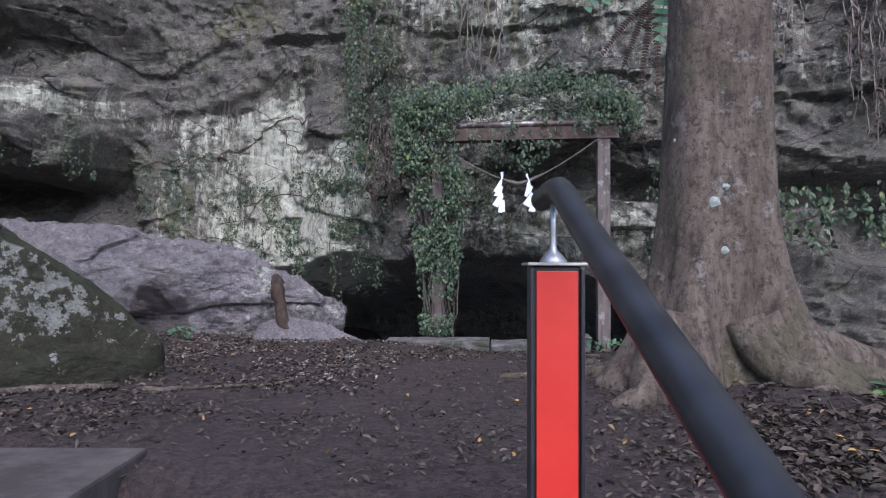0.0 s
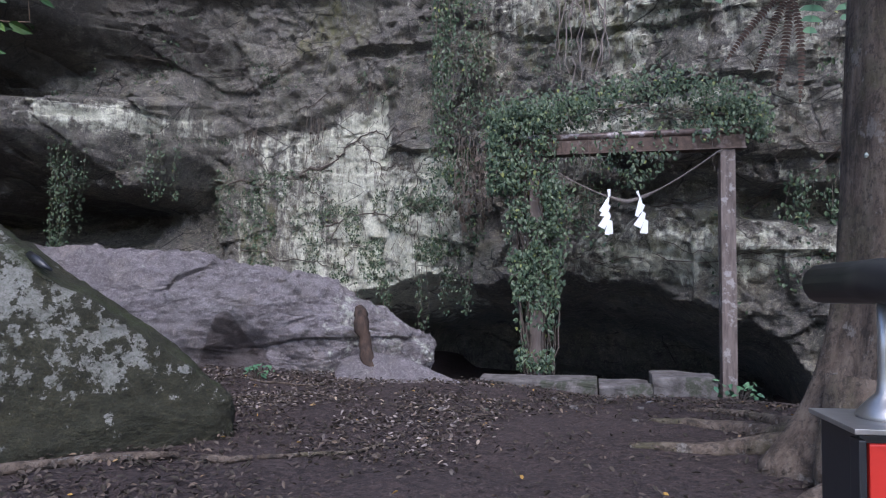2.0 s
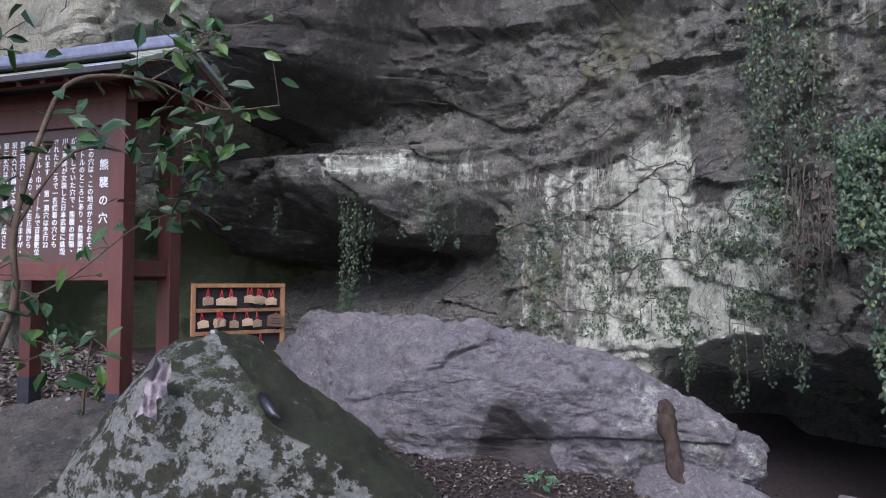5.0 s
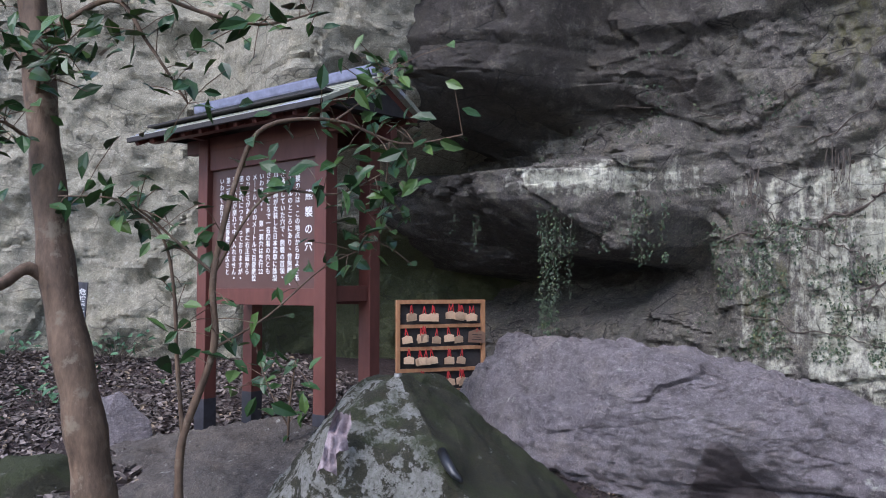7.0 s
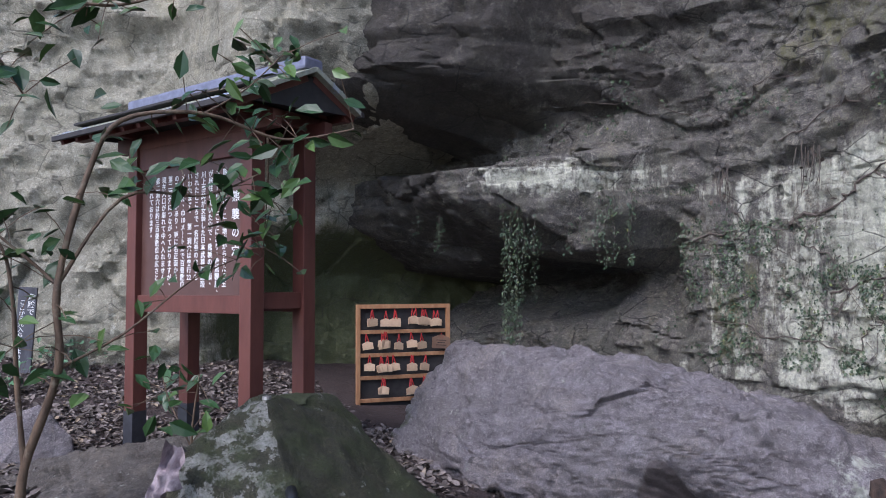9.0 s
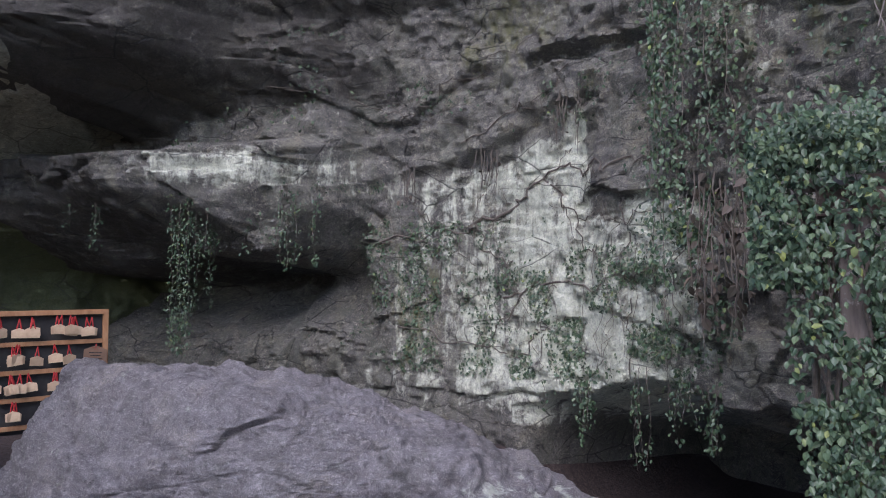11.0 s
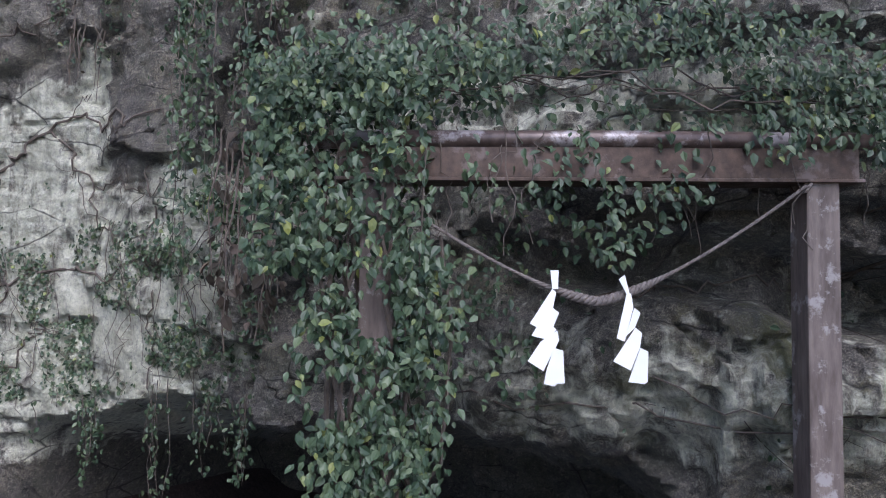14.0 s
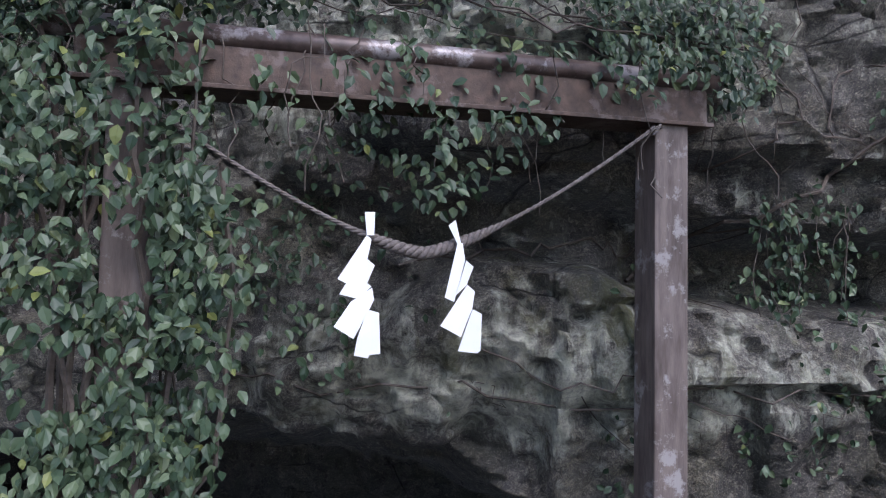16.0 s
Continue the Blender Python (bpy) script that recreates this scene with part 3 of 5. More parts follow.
side, SX, SZ = sheet("cliff_side", np.arange(-2.5, 18.1, 0.05), np.concatenate([np.arange(-0.2, 6.5, 0.045), np.arange(6.5, 10.2, 0.15)]), side_place, M_SIDE)
tagged(side, "pale grey-green lichened rock wall beside the sign", "cliff", kind="structure")
# Corner moss; its density and the missing lichen also paint in the overhang's shade
attribute(side, "lichen", 0.12 * ss(3.4, 4.6, SX) - 0.4 * ss(4.6, 3.6, SX))
attribute(side, "moss", 0.2 + 0.95 * ss(4.4, 3.4, SX) * ss(3.5, 2.7, SZ))


# ---------------------------------------------------------------- rocks
def rock(name, corners, material, rng_seed, rough=0.07, cuts=4, lichen=None, moss=None, label="", scale=1.0, hollows=(), painted_dark=None, ease=0.22):
    """A boulder: the hull of a few corners, finely divided, rounded and roughened."""
    bm = bmesh.new()
    for c in corners:
        bm.verts.new(c)
    bmesh.ops.convex_hull(bm, input=bm.verts)
    bmesh.ops.delete(bm, geom=[v for v in bm.verts if not v.link_faces], context="VERTS")
    bmesh.ops.triangulate(bm, faces=bm.faces)
    for i in range(cuts):
        bmesh.ops.subdivide_edges(bm, edges=bm.edges, cuts=1, use_grid_fill=True)
        if i in (1, 2):
            bmesh.ops.smooth_vert(bm, verts=bm.verts, factor=ease, use_axis_x=True, use_axis_y=True, use_axis_z=True)
    bm.normal_update()
    P = np.array([v.co[:] for v in bm.verts])
    N = np.array([v.normal[:] for v in bm.verts])
    s = rng_seed * 7.3
    d = (fbm(P[:, 0] * 1.4 * scale + s, P[:, 1] * 1.4 * scale, P[:, 2] * 1.9 * scale, 5, True) - 0.55) * rough * 2.4 + (fbm(P[:, 0] * 7 * scale, P[:, 1] * 7 * scale + s, P[:, 2] * 7 * scale, 4) - 0.5) * rough * 1.1
    d = d + (fbm(P[:, 0] * 19 + s, P[:, 1] * 19, P[:, 2] * 19, 3) - 0.5) * rough * 0.4
    if len(P) > 3000:
        side_on = P[:, 0] * 0.8 - P[:, 1] * 0.5
        for sc, seed, lv, tl in ((1.1, 20, 0.5, 0.9), (2.6, 24, 0.3, 0.5), (6.5, 26, 0.16, 0.2)):
            level, tilt, edge_d = cells(side_on * sc + s, P[:, 2] * sc * 1.3 + 0.4 * P[:, 1] * sc, seed)
            d = d - rough * (level * lv + tilt * tl + 0.1 / sc * ss(0.04, 0.0, edge_d))
    for hx, hy, hz, hr, hd in hollows:
        d = d - hd * np.exp(-((P[:, 0] - hx) ** 2 + (P[:, 1] - hy) ** 2 + (P[:, 2] - hz) ** 2) / hr ** 2) ** 2
    for v, n, k in zip(bm.verts, N, d):
        v.co += Vector(n) * float(k)
    ob = creased(mesh_ob(name, bm, material, True), 28)
    attribute(ob, "lichen", np.zeros(len(P)) if lichen is None else lichen(P, N))
    attribute(ob, "moss", np.zeros(len(P)) if moss is None else moss(P, N))
    if painted_dark is not None:
        attribute(ob, "painted_dark", painted_dark(P, N))
    return tagged(ob, label, "rock")


stone = rock("boulder", [(-3.66, 2.93, 1.89), (-4.0, 3.28, 1.83), (-4.36, 3.05, 1.72), (-3.5, 2.58, 1.72), (-3.13, 2.88, 1.6), (-2.63, 3.5, 0.99), (-2.63, 3.57, 0.74), (-2.8, 3.4, 0.6),
                         (-3.2, 2.62, 0.68), (-3.4, 2.3, 0.7), (-4.3, 2.25, 0.85), (-4.75, 2.8, 1.2), (-3.57, 3.66, 1.33), (-3.22, 3.8, 1.1), (-2.95, 3.95, 0.65), (-3.9, 4.0, 0.7), (-4.8, 3.6, 0.8)], M_STONE, 3, 0.04, 6,
             lambda P, N: 0.5 * ss(0.2, -0.3, N[:, 1]) * ss(0.8, 1.2, P[:, 2]) * ss(-2.5, -2.9, P[:, 0]) + 0.02, lambda P, N: 0.08 + 0.5 * ss(0.35, 0.8, N[:, 2]),
             "large mossy boulder with pale lichen patches, leaning in the soil", 1.0, ease=0.1)
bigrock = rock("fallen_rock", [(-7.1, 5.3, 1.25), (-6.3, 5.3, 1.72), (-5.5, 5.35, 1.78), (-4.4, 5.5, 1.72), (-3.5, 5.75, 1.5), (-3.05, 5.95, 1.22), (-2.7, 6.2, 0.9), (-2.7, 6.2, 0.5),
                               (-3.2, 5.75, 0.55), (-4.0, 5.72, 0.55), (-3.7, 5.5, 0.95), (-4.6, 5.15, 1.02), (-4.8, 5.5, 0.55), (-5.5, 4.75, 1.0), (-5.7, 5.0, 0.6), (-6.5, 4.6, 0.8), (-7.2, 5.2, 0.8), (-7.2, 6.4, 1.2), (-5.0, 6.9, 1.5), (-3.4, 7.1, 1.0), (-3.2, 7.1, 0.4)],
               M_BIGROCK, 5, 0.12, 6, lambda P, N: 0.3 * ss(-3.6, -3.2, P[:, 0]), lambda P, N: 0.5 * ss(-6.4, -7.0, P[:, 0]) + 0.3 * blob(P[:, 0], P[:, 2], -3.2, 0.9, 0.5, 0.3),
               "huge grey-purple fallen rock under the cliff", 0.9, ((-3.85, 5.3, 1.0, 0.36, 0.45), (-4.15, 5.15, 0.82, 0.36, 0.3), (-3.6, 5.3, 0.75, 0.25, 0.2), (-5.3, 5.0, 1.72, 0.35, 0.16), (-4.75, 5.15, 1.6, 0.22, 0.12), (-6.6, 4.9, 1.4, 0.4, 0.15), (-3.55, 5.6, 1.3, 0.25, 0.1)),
               # near-black wedge put into the colour over the front hollows, wider towards the bottom
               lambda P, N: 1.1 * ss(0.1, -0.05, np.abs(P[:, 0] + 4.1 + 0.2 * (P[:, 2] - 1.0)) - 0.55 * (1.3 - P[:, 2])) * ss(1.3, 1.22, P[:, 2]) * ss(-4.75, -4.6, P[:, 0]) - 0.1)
bank = rock("earth_bank", [(-7.0, 2.0, 1.0), (-6.9, 2.75, 1.1), (-6.3, 3.15, 1.22), (-5.6, 3.3, 1.3), (-4.7, 3.3, 1.42), (-4.2, 2.9, 1.4), (-4.1, 2.2, 1.05), (-4.6, 1.6, 0.9), (-5.8, 1.4, 0.9), (-7.0, 1.6, 0.85), (-5.0, 4.1, 0.9), (-6.6, 3.6, 0.85)], M_DIRT, 21, 0.075, 6,
            moss=lambda P, N: 0.05 + 0 * P[:, 0], label="bare grey-brown earth bank beside the boulder")
tagged(bank, category="earth bank")
low = rock("low_rock", [(-3.28, 5.75, 0.88), (-3.05, 5.8, 0.95), (-2.6, 5.85, 0.85), (-2.2, 5.95, 0.67), (-3.25, 5.5, 0.68), (-2.6, 5.58, 0.66), (-2.1, 5.8, 0.56), (-2.2, 6.2, 0.5), (-3.1, 6.2, 0.65), (-2.6, 5.9, 0.4)], M_BIGROCK, 8, 0.03, 4,
           label="low flat grey rock at the cave mouth")

# ---------------------------------------------------------------- helpers for growth on the rock
def surf_many(x, z, off):
    e = 0.04
    y = cliff_y(x, z)
    dx, dz = (cliff_y(x + e, z) - cliff_y(x - e, z)) / (2 * e), (cliff_y(x, z + e) - cliff_y(x, z - e)) / (2 * e)
    n = np.stack([dx, -np.ones_like(dx), dz], -1)
    n /= np.linalg.norm(n, axis=1)[:, None]
    return np.stack([x, y, z], -1) + n * off[:, None], n


def crawl(bm, a, b, n, amp, r0, r1, rng, off=0.012):
    """A stem that creeps over the rock from a to b, both (x, z)."""
    pts = wander((a[0], 0, a[1]), (b[0], 0, b[1]), n, amp, rng)
    on = surf_many(np.array([p.x for p in pts]), np.array([p.z for p in pts]), np.full(len(pts), off))[0]
    tube(bm, [Vector(p) for p in on.tolist()], [r0 + (r1 - r0) * i / n for i in range(n + 1)], 5)
    return pts


def surf(x, z, off=0.0):
    return Vector(surf_many(np.array([x]), np.array([z]), np.array([off]))[0][0].tolist())


def stuff_part(name, ob_parent, centres, normals, size, rng, material, **kw):
    ob = leaves(name, centres, normals, size, rng, material, **kw)
    ob.parent = ob_parent
    return tagged(ob, kind="stuff")


# ---------------------------------------------------------------- the gate
GL, GR = Vector((-1.945, 6.93, 0)), Vector((-0.345, 7.27, 0))
gate_yaw = math.degrees(math.atan2(GR.y - GL.y, GR.x - GL.x))
GATE = pose(GL.x, GL.y, 0.0, 0, 0, gate_yaw)
SPAN = (GR - GL).length
gate = empty("torii_gate", GATE, "rusted iron shrine gate half buried in ivy", "gate")
for u in (0.0, SPAN):
    part("post", boxed(0.125, 0.125, 2.85, 0.008, pose(u, 0, -0.18 + 1.425)), M_POST, gate, "weathered square grey-brown post")
part("beam", boxed(SPAN + 0.3, 0.09, 0.12, 0.006, pose(SPAN / 2, 0, 2.725, 0, -0.8, 0)), M_RUST, gate, "rusted iron crossbeam")
part("lower_flange", boxed(SPAN + 0.3, 0.16, 0.014, 0.003, pose(SPAN / 2, 0, 2.657, 0, -0.8, 0)), M_RUST, gate)
part("top_pipe", tube(bmesh.new(), [(-0.22, -0.03, 2.79), (SPAN / 2, -0.03, 2.812), (SPAN + 0.2, -0.03, 2.825)], 0.034, 12), M_PIPE, gate, "worn rusted round top rail", True)

# sacred rope: three strands wound round each other, thicker in the middle
rope = empty("straw_rope", GATE, "twisted straw rope slung between the gate posts", "rope")
def rope_mid(f):
    z = 2.585 + 0.06 * f
    dip = 1 - abs(2 * f - 0.98) ** 1.35
    return Vector((0.05 + f * (SPAN - 0.11), -0.075, z - 0.4 * max(dip, 0.0)))
for k in range(3):
    pts, rad = [], []
    for i in range(361):
        f = i / 360
        p, q = rope_mid(f), rope_mid(min(f + 0.004, 1.0)) - rope_mid(max(f - 0.004, 0))
        side = Vector((-q.z, 0, q.x)).normalized()
        thick = 0.0034 + 0.0068 * math.exp(-((f - 0.5) / 0.13) ** 4)
        a = 2 * math.pi * (k / 3 + 26 * f)
        pts.append(p + (side * math.cos(a) + Vector((0, 1, 0)) * math.sin(a)) * thick)
        rad.append(thick * 1.02)
    part("strand", tube(bmesh.new(), pts, rad, 6), M_ROPE, rope, smooth=True)
for f in (0.0, 1.0):
    p = rope_mid(f)
    part("knot", tube(bmesh.new(), [p + Vector((0, 0.01 * math.sin(a), 0)) + Vector((0.014 * math.cos(a), 0.012, 0.018 * math.sin(a * 1.3))) for a in np.linspace(0, 9, 30)], 0.007, 5), M_ROPE, rope)


def paper(name, folds, m, label):
    """A zigzag paper streamer out of folded flat pieces (metres, z down from the rope)."""
    bm = bmesh.new()
    for k, poly in enumerate(folds):
        front, back = [], []
        for x, z in poly:
            y = -0.006 * k + 0.05 * (z + 0.09 * k) * (0.4 if k % 2 else -0.35)
            front.append(bm.verts.new((x, y - 0.0012, z)))
            back.append(bm.verts.new((x, y + 0.0012, z)))
        bm.faces.new(front)
        bm.faces.new(back[::-1])
        n = len(poly)
        for i in range(n):
            bm.faces.new((front[i], back[i], back[(i + 1) % n], front[(i + 1) % n]))
    bmesh.ops.recalc_face_normals(bm, faces=bm.faces)
    ob = mesh_ob(name, bm, M_PAPER)
    ob.matrix_world = m
    return tagged(ob, label, "paper streamer", "paper streamers on the rope")


p = rope_mid(0.382)
paper("paper_streamer", [[(-0.015, 0.065), (0.014, 0.066), (0.013, 0.0), (-0.008, 0.0)], [(-0.008, 0.0), (0.006, -0.012), (-0.005, -0.068), (-0.038, -0.148), (-0.086, -0.124)],
                         [(-0.012, -0.062), (0.016, -0.084), (-0.004, -0.134), (0.008, -0.143), (-0.026, -0.179), (-0.08, -0.166), (-0.062, -0.135)],
                         [(0.01, -0.146), (0.016, -0.18), (0.004, -0.206), (-0.038, -0.288), (-0.093, -0.255), (-0.048, -0.186)],
                         [(-0.002, -0.206), (0.03, -0.215), (0.036, -0.328), (0.006, -0.33), (0.002, -0.34), (-0.036, -0.332), (-0.028, -0.285)]],
      GATE @ pose(p.x, p.y - 0.03, p.z, 0, 0, -8), "white folded paper streamer hanging from the rope")
p = rope_mid(0.558)
paper("paper_streamer", [[(-0.04, 0.05), (-0.018, 0.066), (0.0, 0.0), (-0.01, -0.004)], [(-0.012, 0.0), (0.004, -0.0), (0.012, -0.05), (-0.021, -0.17), (-0.05, -0.158)],
                         [(0.012, -0.05), (0.035, -0.068), (0.014, -0.122), (-0.018, -0.15)], [(0.016, -0.12), (0.04, -0.139), (0.032, -0.19), (-0.003, -0.27), (-0.066, -0.238)],
                         [(0.029, -0.19), (0.058, -0.203), (0.056, -0.308), (0.045, -0.316), (-0.014, -0.309), (0.0, -0.27)]],
      GATE @ pose(p.x, p.y - 0.03, p.z, 0, 0, 5), "white folded paper streamer hanging from the rope")

# ---------------------------------------------------------------- ivy on the gate
rng = np.random.default_rng(11)
prng = random.Random(11)
ivy = empty("gate_ivy", GATE, "dense glossy green ivy draped over the gate", "ivy")
TOP_U, TOP_Z = [-0.45, -0.3, 0.2, 0.6, 0.95, 1.3, 1.7, 2.02], [2.9, 3.08, 3.14, 3.2, 3.32, 3.3, 3.16, 2.98]
def cloud(n, u0, u1, z0, z1, v0, v1, clump=0.0):
    """n random places in a box of the gate's own axes, thinned in patches."""
    out = []
    while len(out) < n:
        c = np.stack([rng.uniform(u0, u1, n), rng.uniform(v0, v1, n), rng.uniform(z0, z1, n)], -1)
        keep = vnoise(c[:, 0] * 7 + 3, c[:, 1] * 7, c[:, 2] * 7) > clump
        out = np.concatenate([out, c[keep]]) if len(out) else c[keep]
    return out[:n]
top = cloud(4400, -0.45, 2.0, -0.2, 0.04, -0.2, 0.3, 0.25)
thin_top = ss(0.35, 0.6, top[:, 0]) * ss(1.75, 1.5, top[:, 0])
top = top[(rng.random(len(top)) > 0.35 * thin_top) & ((top[:, 2] > -0.11) | (thin_top < 0.5))]
top[:, 2] += np.interp(top[:, 0], TOP_U, TOP_Z) + 0.05 * rng.normal(size=len(top)) + 0.08 * rng.random(len(top)) - 0.04
left = cloud(2700, -0.44, 0.2, 2.3, 3.1, -0.3, 0.15, 0.33)
left = left[(left[:, 0] < 0.1) | (rng.random(len(left)) < 0.5)]
column = cloud(4700, -0.3, 0.36, 0.72, 2.4, -0.25, 0.12, 0.42)
column = column[np.abs(column[:, 0] + 0.0 - 0.02 * (column[:, 2] - 1.2)) < 0.15 + 0.13 * (column[:, 2] - 0.7) * rng.random(len(column))]
dangle = cloud(460, 0.62, 1.12, 2.28, 2.85, -0.16, 0.12, 0.42)
dangle = dangle[dangle[:, 2] > 2.3 + 0.9 * np.abs(dangle[:, 0] - 0.88)]
beamside = cloud(130, 0.3, 1.25, 2.55, 2.85, -0.2, 0.02, 0.5)
mid = cloud(160, 0.3, 1.6, 2.84, 3.1, 0.0, 0.3, 0.5)
behind = cloud(330, 0.35, 1.2, 1.75, 2.65, 0.1, 0.3, 0.45)
behind = behind[behind[:, 0] < 0.45 + 0.8 * rng.random(len(behind)) * (behind[:, 2] - 1.6)]
right = cloud(650, SPAN - 0.3, SPAN + 0.32, 2.72, 3.1, -0.18, 0.25, 0.45)
postside = cloud(240, -0.14, 0.16, 1.0, 2.45, -0.2, -0.075, 0.45)
allc = np.concatenate([postside, top, left, column, dangle, beamside, mid, behind, right])
nor = np.tile(np.array((0.0, -1.0, 0.55)), (len(allc), 1))
stuff_part("leaves", ivy, allc, nor, 0.04, rng, M_IVY, spread=0.42, droop=0.9)
def ivy_stem(pts, r):
    part("stem", tube(bmesh.new(), pts, r, 5), M_STEM, ivy)
for k in range(16):
    u = prng.uniform(-0.12, 0.16)
    ivy_stem(wander((u, prng.uniform(-0.1, 0.08), 0.62), (u + prng.uniform(-0.2, 0.1), prng.uniform(-0.14, 0.1), prng.uniform(2.4, 3.0)), 16, 0.025, prng), prng.uniform(0.004, 0.011))
for k in range(5):
    z = prng.uniform(2.98, 3.12)
    ivy_stem(wander((-0.35, prng.uniform(-0.1, 0.2), z - 0.1), (2.0, prng.uniform(-0.1, 0.2), z - 0.12), 22, 0.03, prng, -0.1), prng.uniform(0.002, 0.004))
for k in range(34):
    u = prng.uniform(-0.3, 2.0)
    ivy_stem(wander((u, prng.uniform(-0.14, 0.1), 2.85), (u + prng.uniform(-0.1, 0.1), prng.uniform(-0.14, 0.1), prng.uniform(2.35, 2.7)), 7, 0.02, prng), 0.0022)

# ---------------------------------------------------------------- slabs across the cave mouth
for x, y, sx, sy, sz, yaw, tag in ((-1.85, 6.58, 0.98, 0.34, 0.17, 11, "long pale stone slab laid along the cave mouth"), (-1.15, 6.72, 0.42, 0.36, 0.2, 13, "dark mossy block of stone in the kerb at the cave mouth"),
                                   (-0.7, 6.82, 0.5, 0.4, 0.26, 10, "rough pale block of stone beside the gate post")):
    bm = boxed(sx, sy, sz, 0.018)
    bmesh.ops.subdivide_edges(bm, edges=[e for e in bm.edges if e.calc_length() > 0.1], cuts=5, use_grid_fill=True)
    for v in bm.verts:
        k = fbm(np.array([v.co.x * 6 + x * 9]), np.array([v.co.y * 6]), np.array([v.co.z * 9]), 3)[0] - 0.5
        v.co += Vector((k * 0.04, k * 0.06, k * 0.05))
    ob = mesh_ob("stone_slab", bm, M_SLAB, False)
    ob.matrix_world = pose(x, y, float(ground_z(x, y)) + sz / 2 - 0.09, 0, 0, yaw)
    tagged(ob, tag, "stone slab", "slabs at the cave mouth")

# ---------------------------------------------------------------- steps, slab and handrail
AX = Matrix.Rotation(radians(15.3), 4, "Z")
steps = empty("stone_steps", AX, "short flight of worn concrete steps up to the yard", "steps")
for k in range(4):
    part("step", boxed(1.5, 0.46, 0.185, 0.012, pose(-0.65, 0.44 + 0.42 * k, 0.0925 + 0.185 * k - 0.004)), M_CONCRETE, steps)
    if k:
        part("footing", boxed(1.46, 0.4, 0.185 * k - 0.01, 0.004, pose(-0.65, 0.45 + 0.42 * k, 0.0925 * k - 0.006)), M_CONCRETE, steps)
ob = mesh_ob("concrete_slab", boxed(1.5, 0.8, 0.14, 0.012), M_CONCRETE)
ob.matrix_world = AX @ pose(-1.74, 2.03, 0.715)
tagged(ob, "old grey concrete slab lying level in the soil", "slab")

rail = empty("handrail", AX @ pose(0.235, 1.53, 0.55), "black pipe handrail on a red and black post", "handrail")
part("post", boxed(0.1, 0.1, 0.86, 0.004, pose(0, 0, 0.42)), M_BLACK, rail, "black steel post")
panel = part("front_panel", boxed(0.086, 0.008, 0.82, 0.002, pose(0, -0.0535, 0.43)), M_REDPAINT, rail, "bright vermilion painted panel")
for sx in (-1, 1):
    part("flange", boxed(0.008, 0.022, 0.85, 0.002, pose(sx * 0.052, -0.052, 0.42)), M_BLACK, rail)
part("cap_plate", boxed(0.122, 0.122, 0.006, 0.001, pose(0, -0.005, 0.854)), M_STEEL, rail, "thin steel cap plate")
bm = bmesh.new()
tube(bm, [(0, 0, 0.856), (0, 0, 0.862), (0, 0, 0.872), (0, 0, 0.885), (0, 0, 0.9), (0, 0, 0.93), (0, 0, 0.985)], [0.03, 0.029, 0.021, 0.0085, 0.007, 0.0068, 0.0066], 14)
part("stem", bm, M_STEEL, rail, "brass-tinted steel stem", True)
part("pipe", tube(bmesh.new(), [(0.03, -2.35, 0.19), (0.015, -1.2, 0.59), (0.005, -0.2, 0.955), (0.002, -0.14, 0.985), (0, -0.08, 1.005), (0, 0.0, 1.01), (-0.002, 0.16, 1.005)], 0.026, 16), M_BLACK, rail, "black plastic-coated pipe", True)

# ---------------------------------------------------------------- the big tree
TX, TY = 0.345, 4.05
tree = empty("tree", pose(TX, TY, 0.8), "large grey-brown tree with spreading surface roots", "tree")
def trunk_r(a, z):
    """The trunk's radius by angle and height, with its buttresses."""
    flare = 0.34 * np.exp(-z / 0.34) + 0.07 * np.exp(-z / 1.1)
    lobes = 0.55 + 0.75 * np.clip(np.cos(a * 3 + 0.7) * 0.6 + np.cos(a * 5 + 2.2) * 0.5, -0.4, 1)
    return 0.25 + flare * lobes + 0.018 * np.cos(a * 4 + 1.1 + z * 0.6) + 0.03 * (fbm(np.cos(a) * 2 + 5, np.sin(a) * 2, z * 1.3, 4) - 0.5)
na, zs = 96, np.concatenate([np.linspace(-0.35, 0.8, 60), np.linspace(0.83, 6.5, 110)])
A, Z = np.meshgrid(np.linspace(0, 2 * math.pi, na, endpoint=False), zs)
R = trunk_r(A, np.maximum(Z, 0)) * np.interp(Z, [0, 2, 6.5], [1, 0.98, 0.86])
P = np.stack([np.cos(A) * R + 0.03 * Z, np.sin(A) * R + 0.01 * Z, Z], -1).reshape(-1, 3)
i = np.arange(na * len(zs)).reshape(len(zs), na)
q = np.stack([i[:-1], np.roll(i, -1, 1)[:-1], np.roll(i, -1, 1)[1:], i[1:]], -1).reshape(-1, 4)
tr = from_arrays("trunk", P, q, M_BARK, True)
tr.parent = tree
tagged(tr, "rough grey-brown trunk with lichen spots")
ROOTS = [((-0.2, -0.05), (-0.55, 0.12), (-1.08, 0.1), 0.075), ((-0.2, 0.1), (-0.5, 0.55), (-1.05, 0.8), 0.075), ((-0.1, 0.25), (-0.35, 0.9), (-0.9, 1.3), 0.05), ((0.2, -0.2), (0.6, -0.1), (1.3, 0.35), 0.12),
         ((0.3, 0.15), (0.9, 0.5), (2.0, 1.3), 0.17), ((-0.16, -0.25), (-0.34, -0.5), (-0.42, -0.62), 0.17), ((0.15, -0.25), (0.5, -0.35), (0.75, -0.3), 0.09), ((0.1, 0.3), (0.3, 1.0), (0.2, 1.6), 0.1)]
